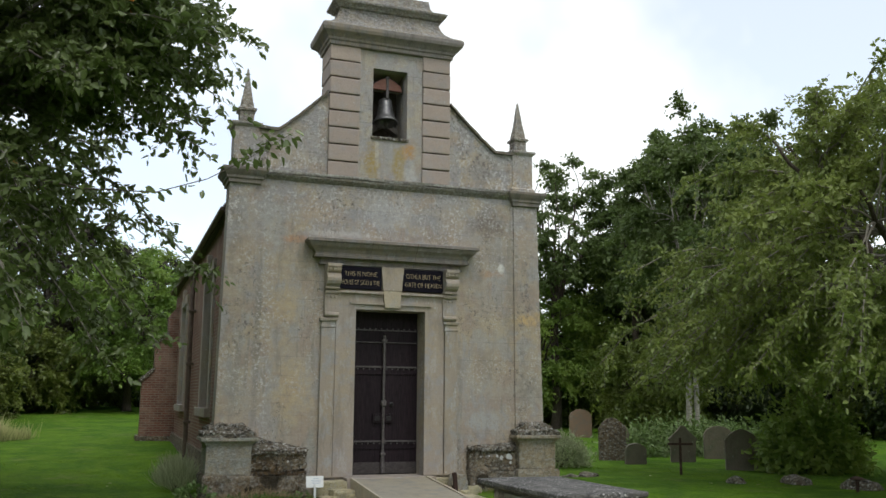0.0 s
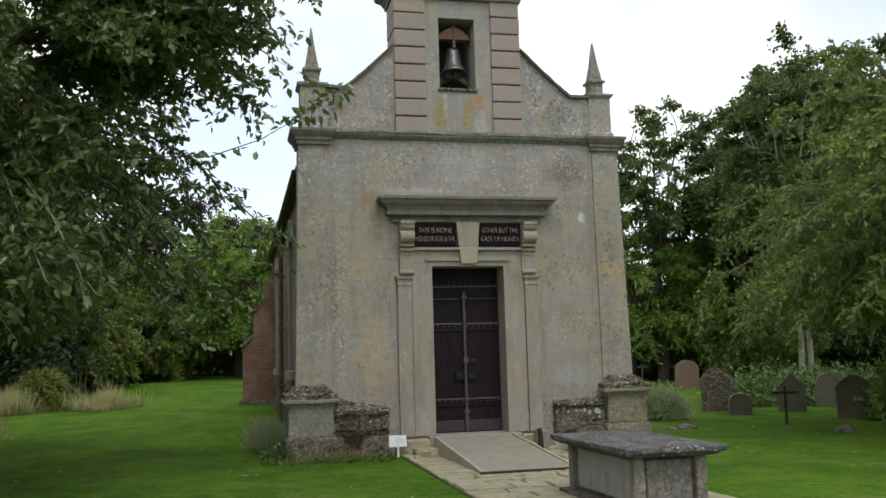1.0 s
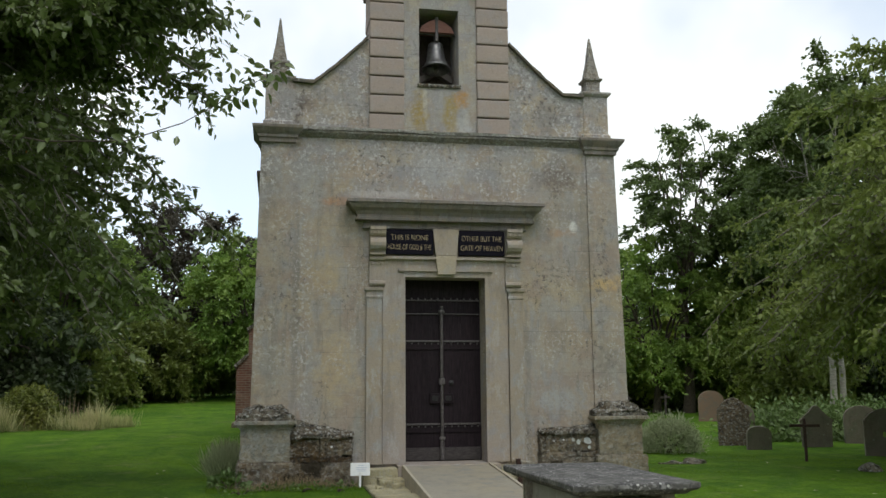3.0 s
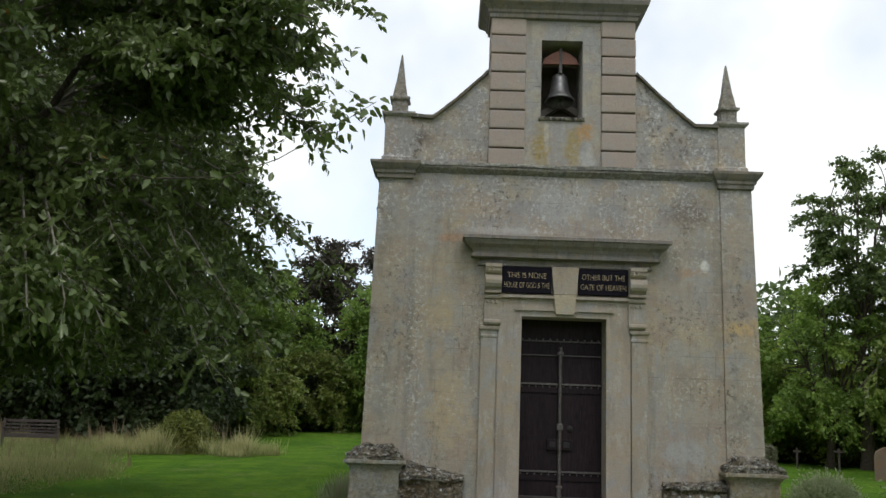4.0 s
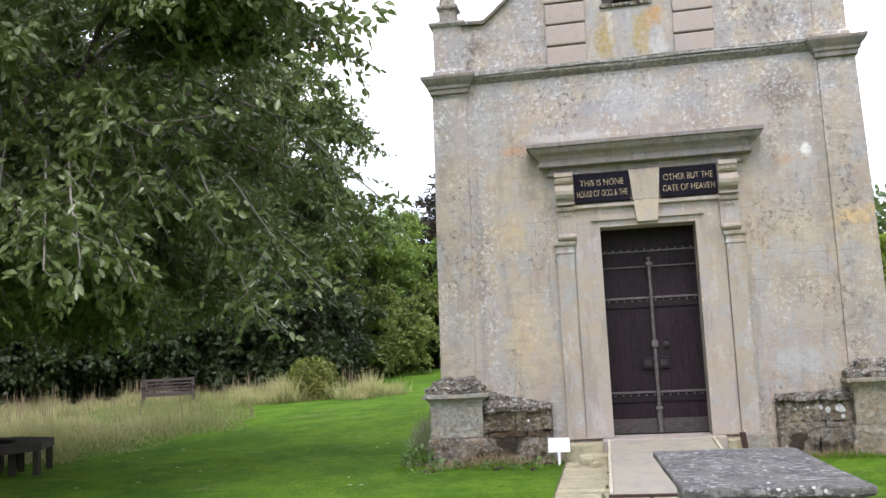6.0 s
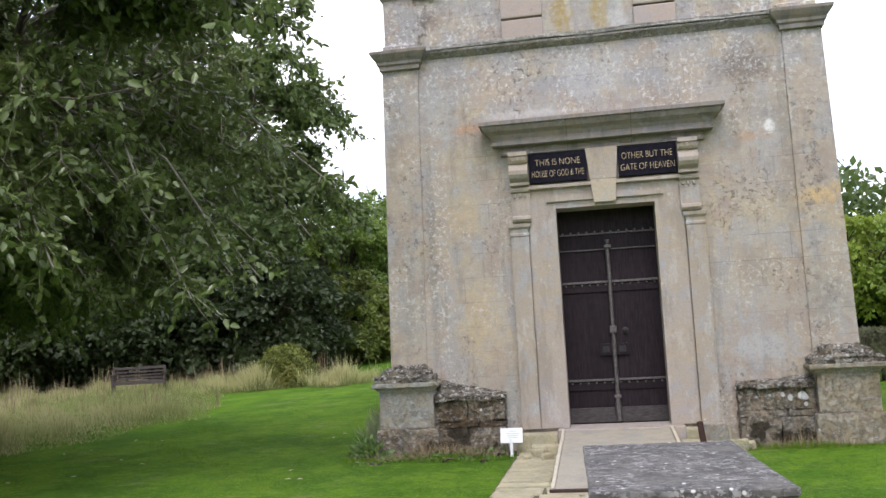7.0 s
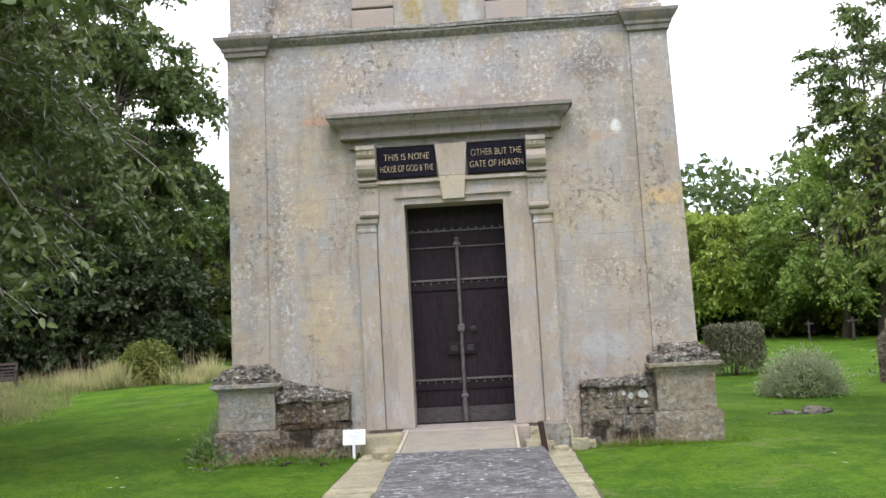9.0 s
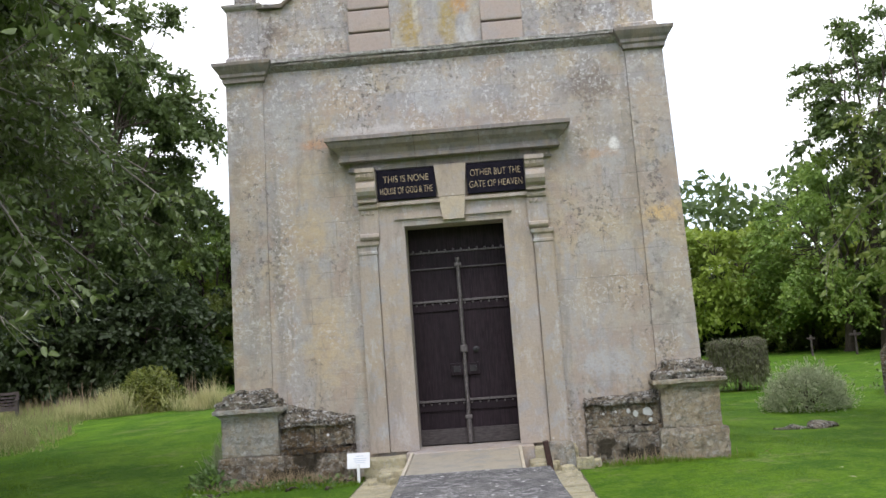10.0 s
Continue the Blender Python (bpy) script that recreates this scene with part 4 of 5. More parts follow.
bt = prism([(SX, -0.1), (SX - 1.0, -0.1), (SX - 1.0, 2.1), (SX - 0.66, 2.42), (SX - 0.66, 3.2), (SX - 0.30, 3.5), (SX - 0.30, 4.1), (SX, 4.5)], 13.55, 14.45)
part("buttress", bt, BRICK, church, "stepped brick buttress")
part("buttress_slope", roughen(prism([(SX - 0.63, 2.45), (SX - 1.05, 2.03), (SX - 1.08, 2.14), (SX - 0.63, 2.56)], 13.5, 14.5), 0.02, 6, 2), LICHENED, church)
part("buttress_slope", roughen(prism([(SX - 0.27, 3.53), (SX - 0.70, 3.14), (SX - 0.73, 3.24), (SX - 0.27, 3.63)], 13.5, 14.5), 0.02, 6, 2), LICHENED, church)
part("buttress_foot", box(SX - 1.1, SX, 13.45, 14.55, -0.05, 0.45, 0.03), ERODED, church)
roof = prism([(-2.96, 5.01), (0, 6.85), (2.96, 5.01), (2.96, 5.09), (0, 6.97), (-2.96, 5.09)], 0.56, 15.6)
part("roof", roof, SLATE, church, "low slate roof behind the gable")
part("eaves_board", box(-2.93, -2.825, 0.6, 15.5, 4.93, 5.005, 0.01), DARK_WOOD, church)
part("gutter", box(-3.03, -2.935, 0.6, 15.5, 4.95, 5.035, 0.03), LEAD, church, "dark eaves gutter")

# bell
bell = thing("bell", (-0.06, 0.30, 6.70), "bronze church bell hung from a red wooden headstock", "bell")
part("bell_body", lathe([(0.02, 0.50), (0.09, 0.495), (0.125, 0.465), (0.135, 0.39), (0.15, 0.27), (0.17, 0.16), (0.21, 0.07), (0.25, 0.015), (0.245, 0.0), (0.225, 0.0), (0.16, 0.15), (0.12, 0.40), (0.02, 0.46)], 28), BELL_METAL, bell, "", True).matrix_local = pose(0, 0, 0.12, -7, 0, 0)
part("headstock", prism([(-0.30, 0.76), (0.30, 0.76), (0.26, 0.86), (0.14, 0.95), (0, 1.0), (-0.14, 0.95), (-0.26, 0.86)], -0.09, 0.09), HEADSTOCK, bell, "red-brown painted wooden headstock")
part("strap", box(-0.025, 0.025, -0.105, 0.105, 0.60, 1.03, 0.006), IRON, bell)
part("gudgeon", box(-0.335, 0.33, -0.02, 0.02, 0.74, 0.78, 0.005), IRON, bell)
part("clapper", lathe([(0.012, 0.55), (0.014, 0.18), (0.04, 0.14), (0.045, 0.10), (0.02, 0.06)], 10), IRON, bell)


# ---- things in front of the church ----
ramp = thing("access_ramp", (0, 0, 0), "buff concrete ramp with pale edges up to the door", "ramp")
part("deck", side_prism([(-0.30, 0.0), (-0.30, 0.275), (-3.25, 0.045), (-3.25, 0.0)], -0.70, 0.62), CONCRETE, ramp)
for x0, x1 in ((-0.738, -0.702), (0.622, 0.658)):
    part("edge_strip", roughen(side_prism([(-0.31, 0.0), (-0.31, 0.297), (-3.27, 0.062), (-3.27, 0.0)], x0, x1), 0.006, 6, 5), PALE_EDGE, ramp, "pale weathered edge strip")
part("foot_lip", box(-0.75, 0.67, -3.30, -3.255, 0.0, 0.05, 0.006), RUST, ramp, "dark metal lip")

scraper = thing("boot_scraper", (0.98, -0.86, 0), "leaning rusty iron boot scraper post", "boot scraper")
part("post", box(-0.035, 0.035, -0.03, 0.03, -0.05, 0.40, 0.008), RUST, scraper).matrix_local = pose(0, 0, 0, 4, -7, 0)
part("blade", box(-0.012, 0.012, -0.02, 0.20, 0.06, 0.16, 0.003), RUST, scraper)
roll = tagged(obj("rounded_stone", roughen(box(0.99, 1.30, -0.62, -0.36, -0.05, 0.34, 0.07), 0.02, 5, 2), PEDESTAL), "rounded weathered stone block by the step", "stone")

sign = thing("notice_board", (-1.39, -0.50, -0.03), "small white notice on a short white stake", "sign", turn=-4)
part("stake", box(-0.018, 0.018, 0.012, 0.03, -0.08, 0.26, 0.004), SIGN_WHITE, sign)
plate = part("plate", box(-0.145, 0.145, -0.008, 0.008, 0.20, 0.39, 0.004), SIGN_WHITE, sign)
plate.matrix_local = pose(0, 0, 0, -12, 0, 0)
for i, (z, w) in enumerate(((0.345, 0.10), (0.315, 0.17), (0.29, 0.15), (0.265, 0.12))):
    part("print_bar", box(-w / 2 + 0.02, w / 2 + 0.02, -0.0105, -0.0085, z, z + 0.008), PRINT, plate)

rr = random.Random(41)
for x, y, w, h in ((-1.02, -0.80, 0.20, 0.10), (-0.90, -0.98, 0.14, 0.07), (-1.15, -0.93, 0.12, 0.05), (0.92, -0.72, 0.30, 0.09), (1.18, -0.80, 0.16, 0.06), (1.40, -0.52, 0.22, 0.11), (1.55, -0.42, 0.14, 0.07)):
    chunk = roughen(box(-w / 2, w / 2, -w * 0.3, w * 0.3, -0.03, h, 0.018), 0.022, 9, 2, rr.uniform(0, 9))
    tagged(obj("broken_stone", chunk, FLAG), "pale broken stone lying by the worn steps", "stone", "broken stones by the steps").matrix_world = pose(x, y, 0.02, 0, 0, rr.uniform(-40, 40))

# chest tomb
tomb = thing("chest_tomb", (0.24, -6.06, 0), "stone chest tomb with a dark lichened ledger slab", "tomb", turn=2)
slab = moulded(-0.55, 0.55, -1.0, 1.0, [(-0.09, 0.575), (-0.06, 0.588), (-0.05, 0.60), (-0.012, 0.612), (0.004, 0.63), (0.006, 0.668), (-0.004, 0.678), (-0.06, 0.683), (-0.2, 0.687)], 1.0)
part("ledger_slab", roughen(roughen(slab, 0.008, 6, 5), 0.006, 19), SLAB, tomb, "dark grey slab with white lichen streaks")
part("base", roughen(box(-0.50, 0.50, -0.95, 0.95, -0.08, 0.07, 0.02), 0.01, 5, 3), ERODED, tomb)
part("chest", box(-0.32, 0.32, -0.76, 0.76, 0.07, 0.576), WEATHERED, tomb)
for x in (-0.345, 0.345):
    for y in (-0.785, 0.785):
        part("corner_pier", roughen(box(x - 0.06, x + 0.06, y - 0.06, y + 0.06, 0.07, 0.576, 0.012), 0.006, 7, 2), WEATHERED, tomb)
    part("side_panel", roughen(box(x - 0.02, x + 0.02, -0.66, 0.66, 0.11, 0.54, 0.012), 0.005, 5, 3), TOMBSIDE, tomb, "grey stained side panel")
for y in (-0.78, 0.78):
    part("end_panel", roughen(box(-0.25, 0.25, y - 0.02, y + 0.02, 0.11, 0.54, 0.012), 0.005, 5, 3), WEATHERED, tomb)

# tree seat round the trunk of the big cherry
TL = (-10.7, 0.1)


def tree_seat():
    s = thing("tree_seat", (TL[0], TL[1], 0), "dark weathered wooden seat built round the trunk", "tree seat")
    n, r0, r1 = 8, 0.72, 1.28
    for i in range(n):
        a0, a1 = 2 * math.pi * i / n, 2 * math.pi * (i + 1) / n
        for k in range(4):
            ra, rb = r0 + (r1 - r0) * k / 4 + 0.006, r0 + (r1 - r0) * (k + 1) / 4 - 0.006
            bm = bmesh.new()
            lo = [bm.verts.new((r * math.cos(a), r * math.sin(a), 0.45)) for r, a in ((ra, a0), (rb, a0), (rb, a1), (ra, a1))]
            hi = [bm.verts.new((v.co.x, v.co.y, 0.49)) for v in lo]
            bm.faces.new(lo[::-1])
            bm.faces.new(hi)
            for j in range(4):
                m = (j + 1) % 4
                bm.faces.new((lo[j], lo[m], hi[m], hi[j]))
            part("slat", bm, SEAT_WOOD, s)
        for r in (r0 + 0.05, r1 - 0.08):
            part("leg", box(-0.045, 0.045, -0.045, 0.045, -0.05, 0.45, 0.006), SEAT_WOOD, s).matrix_local = pose(r * math.cos(a0), r * math.sin(a0), 0, 0, 0, math.degrees(a0))
        part("apron", box(-0.02, 0.02, -0.49, 0.49, 0.36, 0.45, 0.004), SEAT_WOOD, s).matrix_local = pose(
            (r1 - 0.12) * math.cos((a0 + a1) / 2), (r1 - 0.12) * math.sin((a0 + a1) / 2), 0, 0, 0, math.degrees((a0 + a1) / 2))


tree_seat()


def bench(x, y, turn):
    b = thing("garden_bench", (x, y, gz(x, y)), "weathered wooden slatted garden bench in long grass", "bench", turn=turn)
    w = 0.74
    for sx in (-1, 1):
        part("leg", box(sx * w - 0.035, sx * w + 0.035, -0.30, -0.23, -0.05, 0.62, 0.006), TEAK, b)
        part("leg", box(sx * w - 0.035, sx * w + 0.035, 0.22, 0.29, -0.05, 0.87, 0.006), TEAK, b)
        part("armrest", box(sx * w - 0.045, sx * w + 0.045, -0.33, 0.25, 0.62, 0.66, 0.008), TEAK, b)
    for i in range(5):
        part("seat_slat", box(-w, w, -0.28 + i * 0.105, -0.19 + i * 0.105, 0.42, 0.45, 0.006), TEAK, b)
    for z0, z1 in ((0.78, 0.86), (0.68, 0.73), (0.58, 0.63), (0.49, 0.54)):
        part("back_slat", box(-w + 0.04, w - 0.04, 0.235, 0.265, z0, z1, 0.006), TEAK, b)
    part("front_rail", box(-w, w, -0.28, -0.25, 0.34, 0.42, 0.005), TEAK, b)


bench(-14.1, 13.4, 24)


# ---- headstones ----
def arch_top(w, h, kind):
    hw = w / 2
    if kind == "round":
        return [(-hw, 0), (hw, 0), (hw, h * 0.72)] + [(hw * math.cos(a), h * 0.72 + h * 0.28 * math.sin(a)) for a in np.linspace(0.2, math.pi - 0.2, 9)] + [(-hw, h * 0.72)]
    if kind == "peak":
        return [(-hw, 0), (hw, 0), (hw, h * 0.62), (hw + 0.06, h * 0.66), (hw * 0.45, h * 0.86), (0.05, h), (-0.05, h), (-hw * 0.45, h * 0.86), (-hw - 0.06, h * 0.66), (-hw, h * 0.62)]
    if kind == "shoulder":
        return [(-hw, 0), (hw, 0), (hw, h * 0.76), (hw * 0.8, h * 0.82), (hw * 0.72, h * 0.88), (hw * 0.35, h * 0.97), (0, h), (-hw * 0.35, h * 0.97), (-hw * 0.72, h * 0.88), (-hw * 0.8, h * 0.82), (-hw, h * 0.76)]
    return [(-hw, 0), (hw, 0), (hw * 1.02, h * 0.8), (hw * 0.5, h * 0.97), (-hw * 0.3, h), (-hw * 0.95, h * 0.85)]


def headstone(x, y, w, h, kind, mat, label, turn=0, lean=0, thick=0.12):
    s = thing("headstone", (x, y, gz(x, y) - 0.08), label, "gravestone", "headstones in the churchyard", turn)
    body = prism(arch_top(w, h + 0.08, kind), -thick / 2, thick / 2)
    bmesh.ops.bevel(body, geom=body.edges[:], offset=0.012, segments=2, affect="EDGES", profile=0.6)
    ob = part("slab", roughen(body, 0.006, 6), mat, s)
    ob.matrix_local = pose(0, 0, 0, lean, 0, 0)
    return s


headstone(13.1, 17.0, 0.92, 1.12, "round", GRAVE_RED, "reddish round-topped headstone on the lawn", -12)
headstone(8.40, 6.55, 0.74, 1.16, "shoulder", CARVED, "dark headstone carved in relief under pale lichen", -20, -3, 0.2)
headstone(8.22, 5.10, 0.54, 0.54, "round", GRAVE, "low dark rounded headstone", -18, 3, 0.16)
g4 = headstone(9.85, 5.35, 0.66, 0.96, "peak", GRAVE, "grey headstone with a peaked gable top", -20)
headstone(11.55, 6.1, 0.80, 0.92, "round", GRAVE, "dark grey upright headstone with a curved top", -22)
headstone(9.70, 2.70, 0.80, 0.98, "shoulder", GRAVE, "dark grey headstone half under ivy", -24, -4)
headstone(9.15, 7.4, 0.5, 0.95, "round", GRAVE, "narrow pale headstone behind a carved one", -20)


def low_stone(x, y, w, d, h, label, seed):
    bm = bmesh.new()
    bmesh.ops.create_icosphere(bm, subdivisions=3, radius=1)
    for v in bm.verts:
        v.co.x *= w / 2
        v.co.y *= d / 2
        v.co.z = v.co.z * h * 0.9 + h * 0.05
    tagged(obj("low_stone", roughen(bm, 0.06, 5, 0, seed), LICHENED, None, "", False), label, "stone").matrix_world = pose(x, y, gz(x, y), 0, 0, seed * 40)


low_stone(7.40, 0.0, 0.46, 0.4, 0.13, "small worn stone sunk in the lawn", 1)
low_stone(8.5, -0.45, 0.80, 0.5, 0.18, "flat sunken gravestone in the lawn", 2)
low_stone(8.95, -1.75, 0.8, 0.5, 0.22, "low broken kerb stone in the lawn", 3)
low_stone(4.75, 2.2, 0.45, 0.3, 0.08, "flat pale stone lying in the grass", 4)
low_stone(5.2, 2.15, 0.55, 0.32, 0.10, "flat grey stone lying in the grass", 5)


def cross(x, y, h, arm, mat, label, thick=0.035, turn=0):
    c = thing("grave_cross", (x, y, gz(x, y)), label, "grave cross", "grave crosses", turn)
    part("post", box(-thick, thick, -thick, thick, -0.05, h, 0.006), mat, c)
    part("arm", box(-arm / 2, arm / 2, -thick - 0.004, thick + 0.004, h * 0.80, h * 0.80 + thick * 2.2, 0.006), mat, c)


cross(7.33, 1.8, 0.80, 0.56, RUST, "dark iron grave cross in the lawn", 0.024, -15)
cross(13.7, 22.3, 0.88, 0.42, TEAK, "brown wooden grave cross near the wood", 0.035)
cross(12.4, 23.2, 0.80, 0.3, TEAK, "thin brown wooden grave cross near the wood", 0.03)
lamp = thing("garden_stake", (8.45, -2.15, 0), "short dark stake with a flat cap", "stake")
part("post", box(-0.02, 0.02, -0.02, 0.02, -0.05, 0.20, 0.004), RUST, lamp)
part("cap", lathe([(0.03, 0.19), (0.13, 0.21), (0.12, 0.24), (0.03, 0.27)], 12), RUST, lamp)


# ---- trees ----
def tree_lines(rng, bulge, crown, limbs, branches, trunk_r, droop, hollow, skirt, taper, thin):
    """Trunk, limbs and branches. crown: centre x, y, z and radii x, y, z; bulge: a second, smaller one and its share of branches;
    hollow: how much of the crown is left open; skirt: the height that its lowest branches reach; taper: how far it narrows upwards; thin: the side from which on it is left open."""
    c, rad = np.array(crown[:3]), np.array(crown[3:])
    fork = max(0.6, c[2] - rad[2] * 0.75, skirt + 0.5)
    trunk = [np.array([0.08 * math.sin(z * 1.1), 0.06 * math.cos(z * 0.9), z]) for z in np.linspace(-0.1, fork, 6)]
    lines = [(trunk, [trunk_r * (1.25 if i == 0 else 1.0 - 0.06 * i) for i in range(6)])]
    nodes = []
    for i in range(limbs):
        a = 2 * math.pi * (i + rng.uniform(-0.25, 0.25)) / limbs
        el = rng.uniform(0.15, 1.15)
        d = np.array([math.cos(a) * math.cos(el), math.sin(a) * math.cos(el), math.sin(el)])
        end = c + d * rad * 0.72
        p0 = trunk[-1] + np.array([0, 0, -rng.uniform(0, fork * 0.25)])
        mid = p0 * 0.5 + end * 0.5 + np.array([0, 0, rad[2] * 0.16])
        pts = [(1 - t) ** 2 * p0 + 2 * t * (1 - t) * mid + t * t * end + rng.normal(0, 0.05, 3) * (0 < t < 1) for t in np.linspace(0, 1, 9)]
        rr = [trunk_r * 0.34 * (1 - 0.85 * t) + 0.012 for t in np.linspace(0, 1, 9)]
        lines.append((pts, rr))
        nodes += pts[2:]
    nodes = np.array(nodes)
    ends = []
    for i in range(branches):
        u = rng.normal(0, 1, 3)
        u /= np.linalg.norm(u)
        if i % 3 == 0:
            u[2] = rng.uniform(-0.78, 0.02)
            u[:2] *= 0.85
        if u[2] < -0.75:
            u[2] *= -0.6
        r = rng.uniform(0.72, 1.04) * (1 + 0.10 * math.sin(3 * math.atan2(u[1], u[0]) + 1.7) + 0.08 * math.sin(5 * math.atan2(u[1], u[0])))
        e = c + u * rad * r
        if u[2] > 0:
            e[:2] = c[:2] + (e[:2] - c[:2]) * (1 - taper * u[2])
        if bulge and i < bulge[6]:
            e = np.array(bulge[:3]) + u * np.array(bulge[3:6]) * rng.uniform(0.3, 1.05)
        if e[2] < skirt:
            e[2] = skirt + abs(rng.normal(0, 0.3))
        if noise.noise(Vector(e.tolist()) * 0.55 + Vector((7.1, 3.3, 1.7))) > 0.5 - hollow and (e[0] > thin or e[2] > c[2] + 1.2):
            continue
        k = np.argmin(np.linalg.norm(nodes - (c * 0.35 + e * 0.65), axis=1))
        p0 = nodes[k]
        L = np.linalg.norm(e - p0)
        pts = [p0 + (e - p0) * t + np.array([0, 0, (0.18 * L * t * (1 - t) * 2) - droop * L * t ** 3]) + rng.normal(0, 0.03 * L, 3) * (0 < t < 1) * 0.5 for t in np.linspace(0, 1, 7)]
        ends.append(np.array(pts))
    return lines, ends


def leaves_on(rng, ends, twigs, leaves, spread, leaf, droop, inner=0.35, flat=0.55):
    base, way = [], []
    twig_lines = []
    for pts in ends:
        t = rng.uniform(inner, 1.0, twigs) ** 0.85 * (len(pts) - 1)
        i = np.minimum(t.astype(int), len(pts) - 2)
        p = pts[i] + (pts[i + 1] - pts[i]) * (t - i)[:, None]
        d = rng.normal(0, 1, (twigs, 3)) * [1, 1, flat] + (pts[-1] - pts[0]) / (np.linalg.norm(pts[-1] - pts[0]) + 1e-6) * 0.8
        d /= np.linalg.norm(d, axis=1)[:, None]
        L = spread * rng.uniform(0.5, 1.2, twigs)
        s = np.tile((np.arange(leaves) + 0.6) / leaves, (twigs, 1))
        q = p[:, None] + d[:, None] * (L[:, None] * s)[..., None]
        q[..., 2] -= droop * (L[:, None] * s) ** 2 / spread
        w = d[:, None] * 0.55 + rng.normal(0, 0.6, (twigs, leaves, 3)) + np.array([0, 0, -0.35])
        base.append(q.reshape(-1, 3))
        way.append(w.reshape(-1, 3))
        twig_lines.append((p, q[:, -1]))
    base, way = np.concatenate(base), np.concatenate(way)
    up = rng.normal(0, 0.8, base.shape) + [0, 0, 0.7]
    length = leaf * rng.uniform(0.6, 1.15, len(base))
    return base, way, up, length, twig_lines


def tree(name, at, label, crown, mat, seed, limbs=9, branches=60, twigs=18, leaves=8, leaf=0.28, spread=0.9, trunk_r=0.28, droop=0.12, fine=False, bark=None, wide=0.5, group="", twig_mesh=False, category="tree", bulge=None, hollow=0.0, skirt=-1.0, taper=0.0, inner=0.35, flat=0.55, thin=-99.0, spray=None):
    rng = np.random.default_rng(seed)
    e = thing(name, (at[0], at[1], gz(at[0], at[1])), label, category, group)
    lines, ends = tree_lines(rng, bulge, crown, limbs, branches, trunk_r, droop, hollow, skirt, taper, thin)
    tubes("trunk", lines[:1], bark or BARK, e, 12)
    tubes("limb", lines[1:], bark or BARK, e, 7)
    br = [(p, [0.022 * (1 - 0.75 * t) * (trunk_r / 0.3) ** 0.5 + 0.004 for t in np.linspace(0, 1, len(p))]) for p in ends]
    tubes("branch", br, TWIG if fine else (bark or BARK), e, 4)
    b, w, u, L, tw = leaves_on(rng, ends, twigs, leaves, spread, leaf, 0.35, inner, flat)
    if spray is not None:
        tubes("long_branch", [(list(spray), np.linspace(0.011, 0.003, len(spray)))], BARK, e, 5)
        t = np.concatenate([rng.uniform(0.3, 3.0, 26), rng.uniform(3.6, 4.99, 60)])
        i = t.astype(int)
        more = spray[i] + (spray[i + 1] - spray[i]) * (t - i)[:, None] + rng.normal(0, 0.09, (len(t), 3)) * [1, 1, 0.8]
        b, w = np.concatenate([b, more]), np.concatenate([w, (spray[i + 1] - spray[i]) * 0.5 + rng.normal(0, 0.45, more.shape) + [0, 0, -0.45]])
        u, L = np.concatenate([u, rng.normal(0, 0.8, more.shape) + [0, 0, 0.7]]), np.concatenate([L, rng.uniform(0.10, 0.17, len(t))])
    me = leaf_mesh("crown", b, w, u, L, L * wide, mat, fine)
    ob = new("crown", me)
    ob.parent = e
    if twig_mesh:
        P = np.concatenate([a for a, _ in tw])
        Q = np.concatenate([q for _, q in tw])
        n = len(P)
        off = np.array([[0.004, 0, 0], [-0.003, 0.004, 0], [-0.003, -0.004, 0]])
        v = np.concatenate([P[:, None] + off * 1.3, Q[:, None] + off * 0.5], axis=1).reshape(-1, 3)
        f = []
        for i in range(n):
            k = i * 6
            f += [(k, k + 1, k + 4, k + 3), (k + 1, k + 2, k + 5, k + 4), (k + 2, k, k + 3, k + 5)]
        tm = bpy.data.meshes.new("twig_spray")
        tm.from_pydata(v.tolist(), [], f)
        tm.materials.append(TWIG)
        new("twig_spray", tm).parent = e
    return e


# one thin branch of the cherry reaches far out towards the church
LONG = np.array([(4.2, -3.6, 4.5), (5.5, -4.1, 4.18), (6.4, -4.4, 4.14), (7.0, -4.5, 4.34), (7.5, -4.5, 4.66), (8.05, -4.45, 5.06)])
# the big cherry with the seat, and the orchard tree across the lawn
tree("cherry_tree", TL, "broad old cherry tree with drooping leafy branches", (-0.5, -2.0, 5.0, 7.0, 7.0, 5.4), CHERRY, 3, limbs=13, branches=1000, twigs=37, leaves=10, leaf=0.14, bulge=(6.0, -3.2, 6.7, 1.7, 1.6, 1.8, 62), hollow=0.34, thin=3.2, skirt=2.4, taper=0.12, spray=LONG,
     spread=0.55, trunk_r=0.38, droop=0.05, fine=True, wide=0.56, twig_mesh=True)
tree("orchard_tree", (10.6, -2.0), "spreading green orchard tree beside the lawn", (0.3, 0.3, 4.0, 6.5, 6.5, 5.2), FRUIT_LEAF, 8, limbs=10, branches=500, hollow=0.06, skirt=2.3, taper=0.42, twigs=32, leaves=10, leaf=0.12,
     spread=0.55, trunk_r=0.30, droop=0.08, fine=True, wide=0.58, twig_mesh=True)


